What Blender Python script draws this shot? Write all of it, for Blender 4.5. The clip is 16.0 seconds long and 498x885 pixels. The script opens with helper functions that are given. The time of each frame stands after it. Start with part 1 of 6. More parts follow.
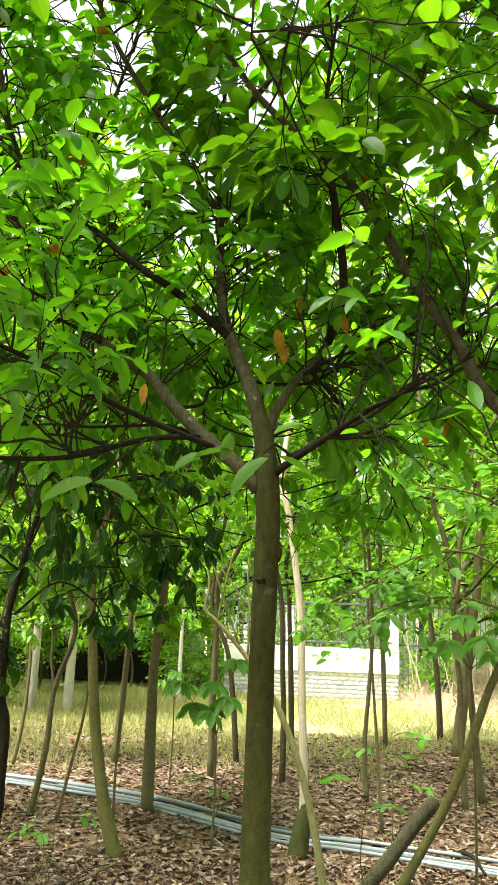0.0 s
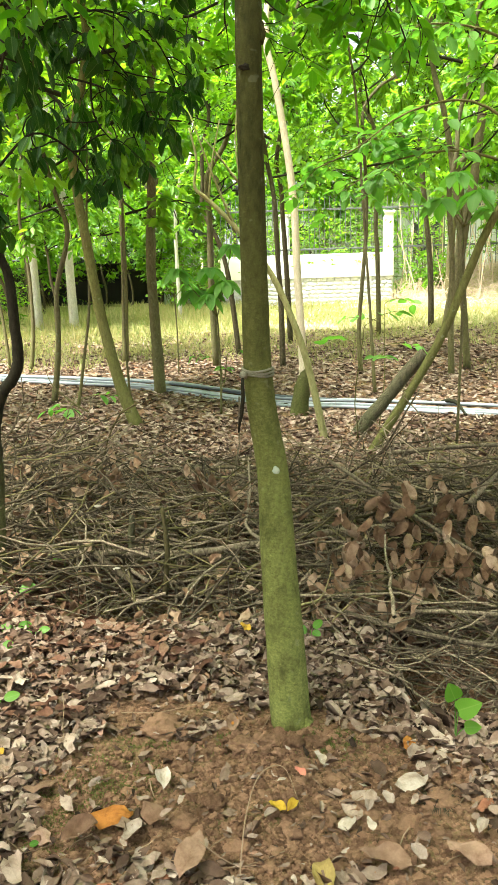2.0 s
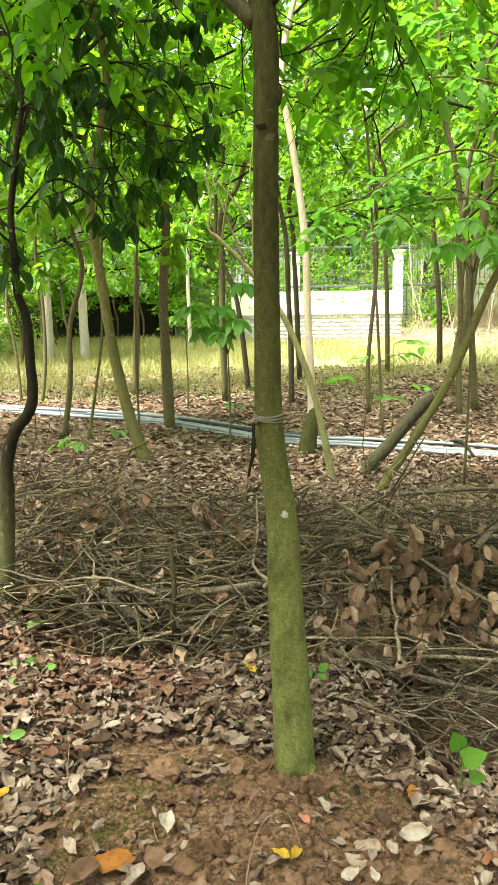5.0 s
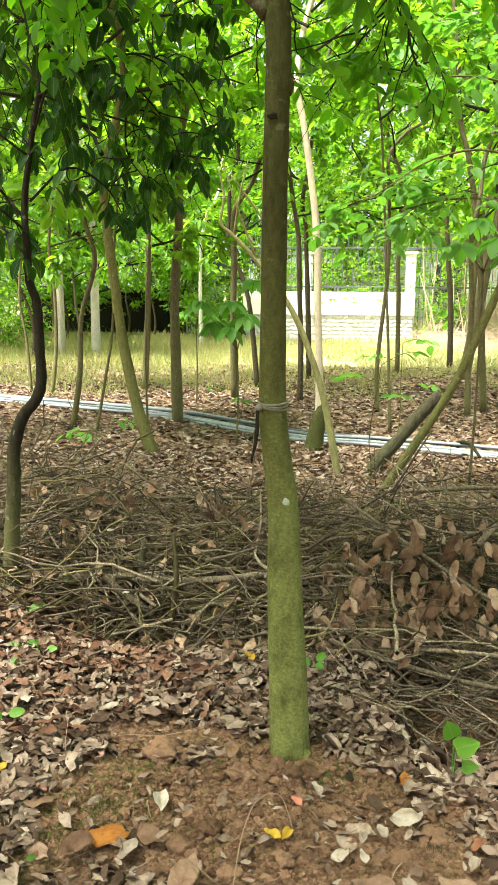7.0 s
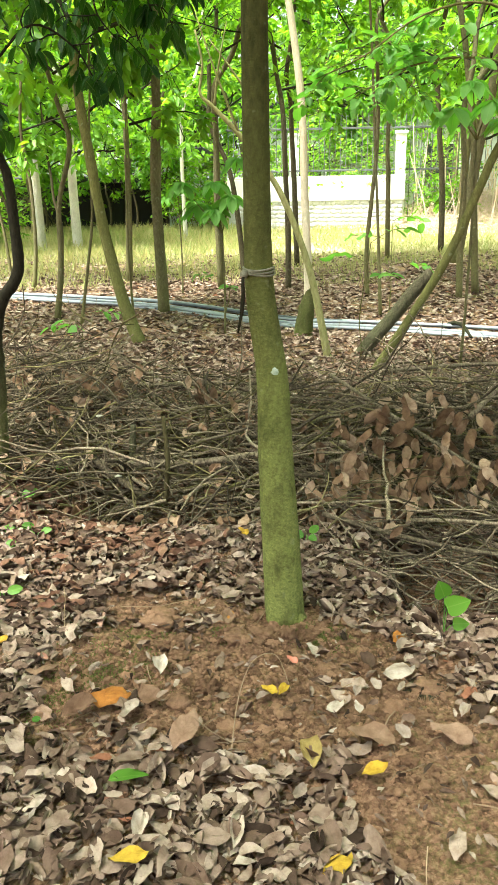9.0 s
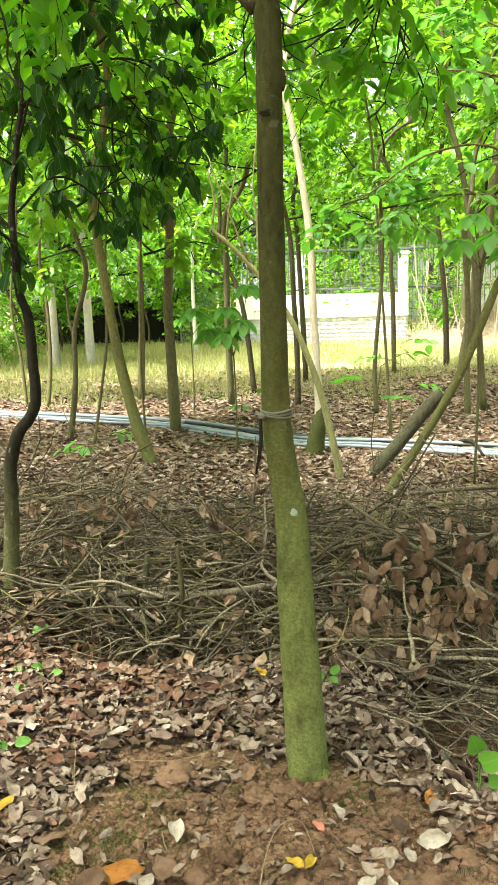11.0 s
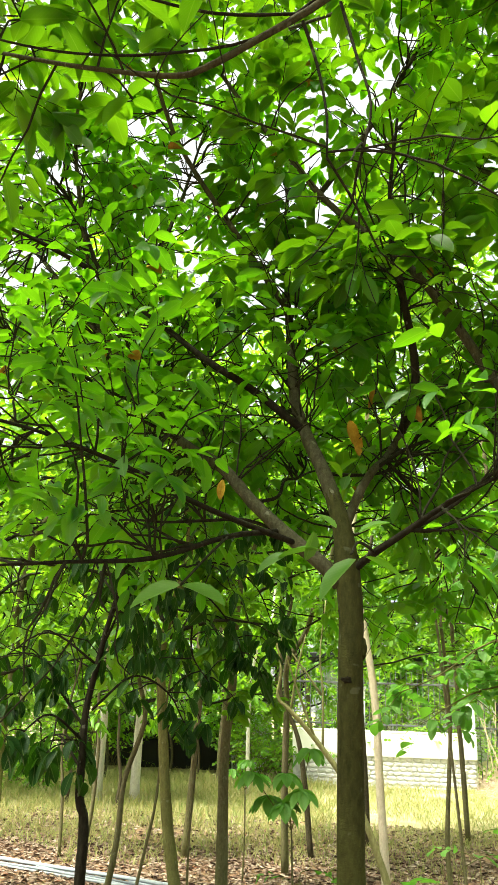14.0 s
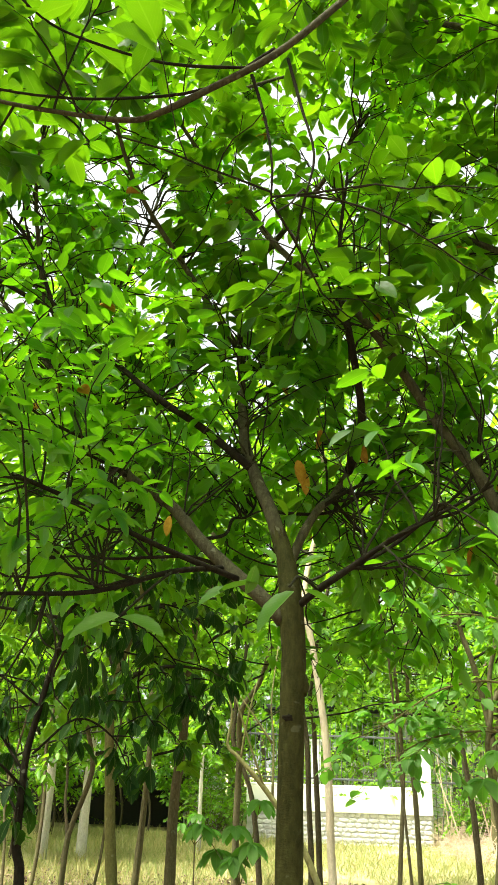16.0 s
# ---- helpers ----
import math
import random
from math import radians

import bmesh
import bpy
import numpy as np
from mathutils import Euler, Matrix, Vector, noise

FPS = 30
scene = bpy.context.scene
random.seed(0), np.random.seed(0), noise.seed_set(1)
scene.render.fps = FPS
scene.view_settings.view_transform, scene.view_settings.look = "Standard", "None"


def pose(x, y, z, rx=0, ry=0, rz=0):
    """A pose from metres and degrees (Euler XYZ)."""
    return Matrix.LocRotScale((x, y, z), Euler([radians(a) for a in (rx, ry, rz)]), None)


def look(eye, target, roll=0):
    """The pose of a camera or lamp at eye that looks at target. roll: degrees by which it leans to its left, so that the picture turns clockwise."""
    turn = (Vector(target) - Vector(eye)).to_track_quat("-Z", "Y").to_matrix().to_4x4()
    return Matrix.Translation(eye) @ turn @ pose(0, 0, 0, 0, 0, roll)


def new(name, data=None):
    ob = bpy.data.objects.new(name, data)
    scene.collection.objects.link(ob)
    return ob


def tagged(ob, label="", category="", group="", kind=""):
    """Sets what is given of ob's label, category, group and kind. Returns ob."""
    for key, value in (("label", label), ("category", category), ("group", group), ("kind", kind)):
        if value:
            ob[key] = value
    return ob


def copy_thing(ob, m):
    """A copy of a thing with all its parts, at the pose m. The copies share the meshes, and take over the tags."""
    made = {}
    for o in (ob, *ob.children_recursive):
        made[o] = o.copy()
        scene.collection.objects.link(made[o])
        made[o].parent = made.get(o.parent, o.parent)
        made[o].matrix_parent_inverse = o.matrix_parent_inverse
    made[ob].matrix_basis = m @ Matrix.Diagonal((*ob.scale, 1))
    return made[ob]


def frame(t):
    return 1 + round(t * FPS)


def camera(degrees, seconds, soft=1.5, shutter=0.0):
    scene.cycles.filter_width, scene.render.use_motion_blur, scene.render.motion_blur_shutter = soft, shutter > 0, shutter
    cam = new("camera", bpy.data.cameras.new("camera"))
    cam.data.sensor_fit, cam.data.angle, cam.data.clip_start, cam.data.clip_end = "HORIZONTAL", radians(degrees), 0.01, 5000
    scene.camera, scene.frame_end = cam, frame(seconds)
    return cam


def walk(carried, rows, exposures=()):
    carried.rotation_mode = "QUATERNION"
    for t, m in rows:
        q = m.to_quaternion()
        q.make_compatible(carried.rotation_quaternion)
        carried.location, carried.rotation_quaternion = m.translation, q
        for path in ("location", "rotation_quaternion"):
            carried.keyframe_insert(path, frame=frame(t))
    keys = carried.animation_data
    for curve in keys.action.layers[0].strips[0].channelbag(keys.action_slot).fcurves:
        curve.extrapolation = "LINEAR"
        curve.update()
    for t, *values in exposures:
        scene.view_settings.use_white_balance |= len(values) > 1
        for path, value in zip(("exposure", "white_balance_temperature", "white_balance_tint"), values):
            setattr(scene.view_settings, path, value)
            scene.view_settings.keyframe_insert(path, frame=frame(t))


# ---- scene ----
cam = camera(35.6, 16.0, soft=0.85)
PATH = [
    (0, (0.020, -0.134, 1.700), (-0.032, 1.810, 2.168), 2.3),
    (0.5, (0.025, -0.078, 1.638), (-0.031, 1.902, 1.919), 0.7),
    (1, (0.044, -0.086, 1.519), (-0.075, 1.91, 1.517), -2.7),
    (1.5, (0.054, -0.124, 1.398), (0.003, 1.848, 1.068), -3.1),
    (2, (0.032, -0.13, 1.365), (-0.005, 1.813, 0.894), -1.9),
    (2.5, (0.023, -0.141, 1.366), (-0.023, 1.793, 0.859), -1.4),
    (3, (0.027, -0.144, 1.366), (-0.032, 1.787, 0.848), -1.3),
    (3.5, (0.023, -0.138, 1.374), (-0.03, 1.801, 0.888), -1.0),
    (4, (0.02, -0.146, 1.39), (-0.033, 1.803, 0.943), -1.0),
    (6.5, (0.037, -0.18, 1.412), (-0.032, 1.788, 1.059), 0.1),
    (7, (0.041, -0.191, 1.375), (-0.035, 1.769, 0.986), 0.5),
    (7.5, (0.046, -0.194, 1.351), (-0.025, 1.749, 0.88), 0.1),
    (8, (0.047, -0.173, 1.297), (-0.037, 1.728, 0.68), -0.4),
    (8.2, (0.049, -0.17, 1.287), (-0.024, 1.721, 0.638), -0.4),
    (10.3, (0.025, -0.112, 1.297), (-0.034, 1.803, 0.721), -1.9),
    (10.5, (0.018, -0.094, 1.307), (-0.05, 1.829, 0.762), -2.1),
    (11, (0.021, -0.106, 1.371), (-0.05, 1.857, 0.996), -1.7),
    (11.5, (0.03, -0.114, 1.482), (-0.051, 1.882, 1.372), -2.3),
    (12, (0.028, -0.119, 1.601), (-0.058, 1.875, 1.735), -1.8),
    (12.5, (0.02, -0.136, 1.679), (-0.136, 1.828, 2.023), -0.6),
    (13, (0.006, -0.14, 1.708), (-0.206, 1.79, 2.188), 0.5),
    (13.5, (-0.012, -0.16, 1.738), (-0.223, 1.743, 2.316), 1.1),
    (14, (-0.035, -0.167, 1.75), (-0.241, 1.714, 2.397), 2.0),
    (14.5, (-0.034, -0.173, 1.751), (-0.223, 1.687, 2.461), 2.7),
    (15, (-0.023, -0.193, 1.747), (-0.173, 1.647, 2.517), 2.7),
    (15.5, (-0.01, -0.189, 1.747), (-0.129, 1.641, 2.544), 2.5),
    (16, (0.009, -0.179, 1.71), (-0.099, 1.665, 2.477), 2.1),
]
EXPOSURES = [(0.0, 2.0, 6700, -2), (1.0, 2.0, 6700, -2), (2.0, 2.32, 6600, -1), (2.5, 2.36, 6550, -1), (4.0, 2.24, 6650, -1), (7.0, 2.28, 6650, -1), (8.0, 2.34, 6500, -1), (10.5, 2.38, 6350, -2), (12.0, 2.14, 6750, -2), (13.5, 1.96, 6850, -3), (16.0, 1.92, 6850, -3)]
SKY_STRENGTH, SUN_STRENGTH, SUN_ANGLE = 0.15, 4.6, 22.0
walk(cam, [(t, look(eye, target, roll)) for t, eye, target, roll in PATH], exposures=EXPOSURES)

# ---- world and light: a bright hazy day over the plantation ----
SUN_UP, SUN_ROUND = 64, 125     # degrees above the horizon, degrees from straight ahead to the left
world = bpy.data.worlds.new("sky")
scene.world = world
world.use_nodes = True
wn, wl = world.node_tree.nodes, world.node_tree.links
sky = wn.new("ShaderNodeTexSky")
sky.sky_type, sky.sun_disc = "NISHITA", False
sky.sun_elevation, sky.sun_rotation = radians(SUN_UP), radians(-SUN_ROUND)
sky.air_density, sky.dust_density, sky.ozone_density = 0.5, 10.0, 0.5
veil = wn.new("ShaderNodeMix")          # thin white cloud over the blue
veil.data_type = "RGBA"
veil.inputs[0].default_value = 0.6
veil.inputs[7].default_value = (2.6, 2.6, 2.5, 1)
wl.new(sky.outputs["Color"], veil.inputs[6])
wl.new(veil.outputs[2], wn["Background"].inputs["Color"])
wn["Background"].inputs["Strength"].default_value = SKY_STRENGTH
sun = new("sun", bpy.data.lights.new("sun", "SUN"))
sun.data.energy, sun.data.angle, sun.data.color = SUN_STRENGTH, radians(SUN_ANGLE), (1.0, 0.95, 0.86)
a, e = radians(SUN_ROUND), radians(SUN_UP)
sun.matrix_world = look((-math.sin(a) * math.cos(e) * 60, math.cos(a) * math.cos(e) * 60, math.sin(e) * 60), (0, 0, 0))

rng = np.random.default_rng(7)


# ---- materials ----
class Nodes:
    """A small wrapper to write node materials briefly."""

    def __init__(self, name):
        self.mat = bpy.data.materials.new(name)
        self.mat.use_nodes = True
        self.n, self.l = self.mat.node_tree.nodes, self.mat.node_tree.links
        self.bsdf, self.out = self.n["Principled BSDF"], self.n["Material Output"]

    def add(self, kind, **inputs):
        node = self.n.new(kind)
        for key, value in inputs.items():
            self.put(node.inputs[key.replace("_", " ")], value)
        return node

    def put(self, socket, value):
        if isinstance(value, bpy.types.NodeSocket):
            self.l.new(value, socket)
        elif isinstance(value, tuple) and len(value) == 3 and socket.type == "RGBA":
            socket.default_value = (*value, 1)
        else:
            socket.default_value = value

    def noise(self, vector, scale, detail=4.0, rough=0.6):
        return self.add("ShaderNodeTexNoise", Vector=vector, Scale=scale, Detail=detail, Roughness=rough).outputs["Fac"]

    def ramp(self, fac, *stops):
        node = self.add("ShaderNodeValToRGB", Fac=fac)
        el = node.color_ramp.elements
        while len(el) < len(stops):
            el.new(0.5)
        for item, (at, col) in zip(el, stops):
            item.position, item.color = at, (*col, 1) if len(col) == 3 else col
        return node.outputs["Color"]

    def mix(self, fac, a, b, blend="MIX"):
        node = self.n.new("ShaderNodeMix")
        node.data_type, node.blend_type = "RGBA", blend
        self.put(node.inputs[0], fac)
        self.put(node.inputs[6], a)
        self.put(node.inputs[7], b)
        return node.outputs[2]

    def math(self, op, a, b=0.0, clamp=False):
        node = self.n.new("ShaderNodeMath")
        node.operation, node.use_clamp = op, clamp
        self.put(node.inputs[0], a)
        self.put(node.inputs[1], b)
        return node.outputs[0]

    def span(self, value, lo, hi):
        node = self.n.new("ShaderNodeMapRange")
        for i, v in enumerate((value, lo, hi, 0.0, 1.0)):
            self.put(node.inputs[i], v)
        return node.outputs[0]

    def coords(self, scale=(1, 1, 1)):
        tc = self.add("ShaderNodeTexCoord")
        return self.add("ShaderNodeMapping", Vector=tc.outputs["Object"], Scale=scale).outputs["Vector"]

    def place(self):
        geo = self.add("ShaderNodeNewGeometry")
        return self.add("ShaderNodeSeparateXYZ", Vector=geo.outputs["Position"]).outputs, geo.outputs["Position"]

    def chance(self):
        geo = self.add("ShaderNodeNewGeometry")
        info = self.add("ShaderNodeObjectInfo")
        return self.math("FRACT", self.math("ADD", geo.outputs["Random Per Island"], info.outputs["Random"]))

    def bump(self, height, strength, distance):
        return self.add("ShaderNodeBump", Height=height, Strength=strength, Distance=distance).outputs["Normal"]

    def finish(self, color, rough=0.8, normal=None, spec=0.3):
        self.put(self.bsdf.inputs["Base Color"], color)
        self.put(self.bsdf.inputs["Roughness"], rough)
        self.put(self.bsdf.inputs["Specular IOR Level"], spec)
        if normal is not None:
            self.put(self.bsdf.inputs["Normal"], normal)
        return self.mat


def leaf_material(name, stops, glow, through_share=0.42, rough=0.42, spec=0.35):
    """A living leaf: gloss on its face, light passing through its blade, a paler midrib and faint side veins."""
    m = Nodes(name)
    c = m.chance()
    col = m.ramp(c, *stops)
    uv = m.add("ShaderNodeUVMap").outputs["UV"]
    sep = m.add("ShaderNodeSeparateXYZ", Vector=uv).outputs
    off = m.math("ABSOLUTE", m.math("SUBTRACT", sep[1], 0.5))
    rib = m.math("SUBTRACT", 1.0, m.span(off, 0.012, 0.035))
    vein = m.math("SINE", m.math("MULTIPLY", m.math("SUBTRACT", sep[0], m.math("MULTIPLY", off, 0.7)), 75.0))
    vein = m.span(vein, 0.82, 1.0)
    grain = m.noise(m.coords(), 38.0, 3.0)
    col = m.mix(m.math("MULTIPLY", grain, 0.35), col, m.mix(1.0, col, (0.62, 0.66, 0.5), "MULTIPLY"))
    col = m.mix(m.math("MULTIPLY", m.math("ADD", m.math("MULTIPLY", rib, 0.5), m.math("MULTIPLY", vein, 0.16)), 0.8), col, (0.24, 0.34, 0.10))
    m.finish(col, rough, m.bump(m.math("ADD", m.math("MULTIPLY", vein, -0.4), m.noise(m.coords(), 60.0, 2.0)), 0.25, 0.002), spec)
    lit = m.mix(m.span(c, 0.0, 1.0), glow, tuple(min(1.0, g * k) for g, k in zip(glow, (1.35, 1.2, 1.0))))
    tr = m.add("ShaderNodeBsdfTranslucent", Color=lit)
    mixed = m.add("ShaderNodeMixShader", Fac=through_share)
    m.l.new(m.bsdf.outputs[0], mixed.inputs[1])
    m.l.new(tr.outputs[0], mixed.inputs[2])
    m.l.new(mixed.outputs[0], m.out.inputs["Surface"])
    return m.mat


def dry_material(name, *stops):
    """Dead leaves: dull, blotched, slightly see-through."""
    m = Nodes(name)
    col = m.ramp(m.chance(), *stops)
    _, pos = m.place()
    blot, fine = m.noise(pos, 32.0, 5.0, 0.65), m.noise(pos, 210.0, 4.0, 0.7)
    uv = m.add("ShaderNodeSeparateXYZ", Vector=m.add("ShaderNodeUVMap").outputs["UV"]).outputs
    off = m.math("ABSOLUTE", m.math("SUBTRACT", uv[1], 0.5))
    rib = m.math("SUBTRACT", 1.0, m.span(off, 0.01, 0.04))
    vein = m.span(m.math("SINE", m.math("MULTIPLY", m.math("SUBTRACT", uv[0], m.math("MULTIPLY", off, 0.8)), 62.0)), 0.8, 1.0)
    lines = m.math("MAXIMUM", rib, m.math("MULTIPLY", vein, 0.55))
    col = m.mix(m.span(blot, 0.4, 0.68), col, m.mix(1.0, col, (0.56, 0.5, 0.45), "MULTIPLY"))
    col = m.mix(m.math("MULTIPLY", m.span(fine, 0.4, 0.75), 0.45), col, m.mix(1.0, col, (1.35, 1.33, 1.3), "MULTIPLY"))
    col = m.mix(m.math("MULTIPLY", lines, 0.06), col, m.mix(1.0, col, (0.62, 0.56, 0.5), "MULTIPLY"))
    height = m.math("ADD", m.math("MULTIPLY", lines, -0.12), m.math("ADD", blot, m.math("MULTIPLY", fine, 0.5)))
    m.finish(col, 0.8, m.bump(height, 0.8, 0.006), 0.12)
    return m.mat


def bark_material(name, dark, light, algae=(0.15, 0.18, 0.045), reach=0.0, soft=0.5, amount=0.0, scale=14.0, rough=0.85, spots=0.25, relief=0.006, vary=False):
    """Bark with grain along the stem, pale lichen and algae that thins out above a height."""
    m = Nodes(name)
    v = m.coords((1, 1, 0.35))
    vr = m.coords((0.6, 0.6, 2.6))
    fine, broad = m.noise(v, scale * 5, 6.0, 0.7), m.noise(v, scale * 0.6, 3.0)
    rings = m.noise(vr, scale * 4.5, 6.0, 0.75)
    spots_fine = m.span(m.noise(m.coords((1, 1, 1.8)), scale * 11.0, 2.0), 0.62, 0.7)
    col = m.mix(m.span(fine, 0.3, 0.7), dark, light)
    col = m.mix(m.math("MULTIPLY", m.span(broad, 0.35, 0.7), 0.5), col, m.mix(1.0, col, (0.6, 0.58, 0.55), "MULTIPLY"))
    if vary:
        col = m.mix(1.0, col, m.ramp(m.chance(), (0.0, (0.25, 0.24, 0.22)), (0.5, (0.7, 0.69, 0.66)), (1.0, (1.55, 1.53, 1.48))), "MULTIPLY")
    if amount:
        xyz, _ = m.place()
        low = m.math("SUBTRACT", 1.0, m.span(xyz[2], reach - soft, reach + soft))
        cover = m.math("MULTIPLY", m.math("MULTIPLY", low, m.span(m.noise(m.coords((1, 1, 0.5)), scale * 1.3, 8.0, 0.72), 0.24, 0.56)), amount)
        tone = m.noise(m.coords((1, 1, 1.5)), scale * 6.0, 8.0, 0.8)
        col = m.mix(cover, col, m.ramp(tone, (0.3, tuple(k * 0.42 for k in algae)), (0.46, tuple(k * 0.85 for k in algae)), (0.6, tuple(k * 1.25 for k in algae)), (0.72, tuple(k * 1.1 + 0.1 for k in algae))))
    col = m.mix(m.math("MULTIPLY", spots_fine, 0.35), col, m.mix(1.0, col, (1.9, 1.85, 1.7), "MULTIPLY"))
    lich = m.span(m.noise(m.coords(), scale * 2.2, 2.0, 0.4), 0.68, 0.74)
    col = m.mix(m.math("MULTIPLY", lich, spots), col, (0.34, 0.36, 0.28))
    h = m.math("ADD", m.math("MULTIPLY", rings, 0.8), fine)
    return m.finish(col, rough, m.bump(h, 0.75, relief), 0.08)


G1, G2 = (0.014, 0.065, 0.006), (0.028, 0.118, 0.008)
M_LEAF = leaf_material("glossy_leaf", [(0.0, (0.021, 0.1, 0.014)), (0.5, (0.042, 0.175, 0.019)), (0.9, (0.068, 0.23, 0.024)), (1.0, (0.115, 0.26, 0.03))], (0.2, 0.54, 0.012), 0.54, 0.42, 0.42)
M_LEAF_HIGH = leaf_material("high_leaf", [(0.0, G1), (0.5, G2), (0.9, (0.06, 0.155, 0.015)), (1.0, (0.1, 0.19, 0.02))], (0.18, 0.42, 0.01), 0.53)
# near-black green: the backlit look of the drooping leaves is in the colour
M_LEAF_BACKLIT = leaf_material("backlit_dark_leaf", [(0.0, (0.006, 0.026, 0.006)), (0.6, (0.013, 0.05, 0.01)), (1.0, (0.032, 0.09, 0.015))], (0.04, 0.14, 0.006), 0.26, 0.48, 0.1)
M_LEAF_LIGHT = leaf_material("light_leaf", [(0.0, (0.07, 0.18, 0.035)), (0.6, (0.12, 0.27, 0.06)), (1.0, (0.17, 0.33, 0.09))], (0.17, 0.46, 0.04), 0.42, 0.5, 0.25)
M_LEAF_FAR = leaf_material("sunlit_leaf", [(0.0, (0.025, 0.085, 0.014)), (0.45, (0.06, 0.165, 0.022)), (0.85, (0.12, 0.26, 0.035)), (1.0, (0.17, 0.32, 0.06))], (0.25, 0.52, 0.02), 0.48, 0.48, 0.3)
M_YELLOW = dry_material("yellow_leaf", (0.0, (0.4, 0.25, 0.03)), (0.6, (0.46, 0.31, 0.04)), (1.0, (0.36, 0.18, 0.035)))
M_ORANGE = dry_material("orange_leaf", (0.0, (0.3, 0.115, 0.03)), (1.0, (0.36, 0.165, 0.035)))
M_LITTER = dry_material("leaf_litter", (0.0, (0.03, 0.019, 0.014)), (0.18, (0.12, 0.077, 0.056)), (0.42, (0.195, 0.136, 0.104)), (0.68, (0.285, 0.215, 0.17)), (0.89, (0.38, 0.306, 0.25)), (0.97, (0.49, 0.415, 0.35)), (1.0, (0.26, 0.108, 0.062)))
M_OLIVE_LEAF = dry_material("olive_leaf", (0.0, (0.26, 0.2, 0.07)), (1.0, (0.34, 0.26, 0.1)))
M_PALE_LEAF = dry_material("pale_dry_leaf", (0.0, (0.26, 0.205, 0.17)), (0.5, (0.35, 0.29, 0.245)), (1.0, (0.46, 0.4, 0.34)))
M_BROWN_LEAF = dry_material("brown_dry_leaf", (0.0, (0.15, 0.088, 0.056)), (1.0, (0.26, 0.17, 0.12)))
M_RED_LITTER = dry_material("red_brown_litter", (0.0, (0.06, 0.033, 0.022)), (0.5, (0.165, 0.083, 0.055)), (0.85, (0.24, 0.145, 0.1)), (1.0, (0.34, 0.265, 0.21)))
M_DEAD = dry_material("dead_hanging_leaf", (0.0, (0.12, 0.072, 0.042)), (0.5, (0.26, 0.166, 0.105)), (1.0, (0.42, 0.31, 0.22)))
M_BARK_MAIN = bark_material("main_bark", (0.024, 0.026, 0.008), (0.062, 0.065, 0.021), (0.205, 0.228, 0.07), 0.72, 0.85, 1.0, spots=0.12)
M_BARK_LIMB = bark_material("limb_bark", (0.032, 0.032, 0.018), (0.1, 0.098, 0.058), scale=18.0)
M_BARK_DARK = bark_material("dark_bark", (0.01, 0.009, 0.006), (0.032, 0.029, 0.019), (0.17, 0.17, 0.07), 0.4, 0.35, 0.85, scale=16.0)
M_BARK_BROWN = bark_material("brown_stem_bark", (0.04, 0.034, 0.02), (0.12, 0.102, 0.064), scale=16.0)
M_BARK_TWIG = bark_material("twig_bark", (0.015, 0.015, 0.009), (0.045, 0.044, 0.027), scale=20.0, spots=0.1)
M_BARK_MID = bark_material("stem_bark", (0.075, 0.066, 0.036), (0.185, 0.162, 0.098), (0.17, 0.17, 0.06), 0.5, 0.6, 0.6)
M_BARK_GREEN = bark_material("greenish_bark", (0.075, 0.07, 0.026), (0.185, 0.172, 0.068), (0.13, 0.14, 0.045), 1.0, 1.0, 0.6)
M_BARK_PALE = bark_material("pale_bark", (0.48, 0.41, 0.3), (0.7, 0.62, 0.49), spots=0.1)
M_BARK_BEIGE = bark_material("beige_bark", (0.19, 0.185, 0.075), (0.34, 0.33, 0.155), spots=0.1)
M_BARK_WHITE = bark_material("white_bark", (0.42, 0.4, 0.35), (0.7, 0.68, 0.62), spots=0.0)
M_BARK_LOG = bark_material("log_bark", (0.045, 0.04, 0.027), (0.14, 0.122, 0.082), (0.12, 0.13, 0.06), 0.3, 0.4, 0.6, relief=0.03)
M_BARK_STUMP = bark_material("mossy_stump_bark", (0.045, 0.042, 0.018), (0.11, 0.1, 0.045), (0.10, 0.12, 0.035), 0.4, 0.3, 0.7, relief=0.02)
M_STICK = bark_material("dead_wood", (0.04, 0.031, 0.021), (0.345, 0.285, 0.208), scale=22.0, spots=0.15, vary=True)
M_STICK_GREEN = bark_material("mossy_dead_wood", (0.13, 0.11, 0.05), (0.25, 0.22, 0.115), scale=22.0, spots=0.15, vary=True)


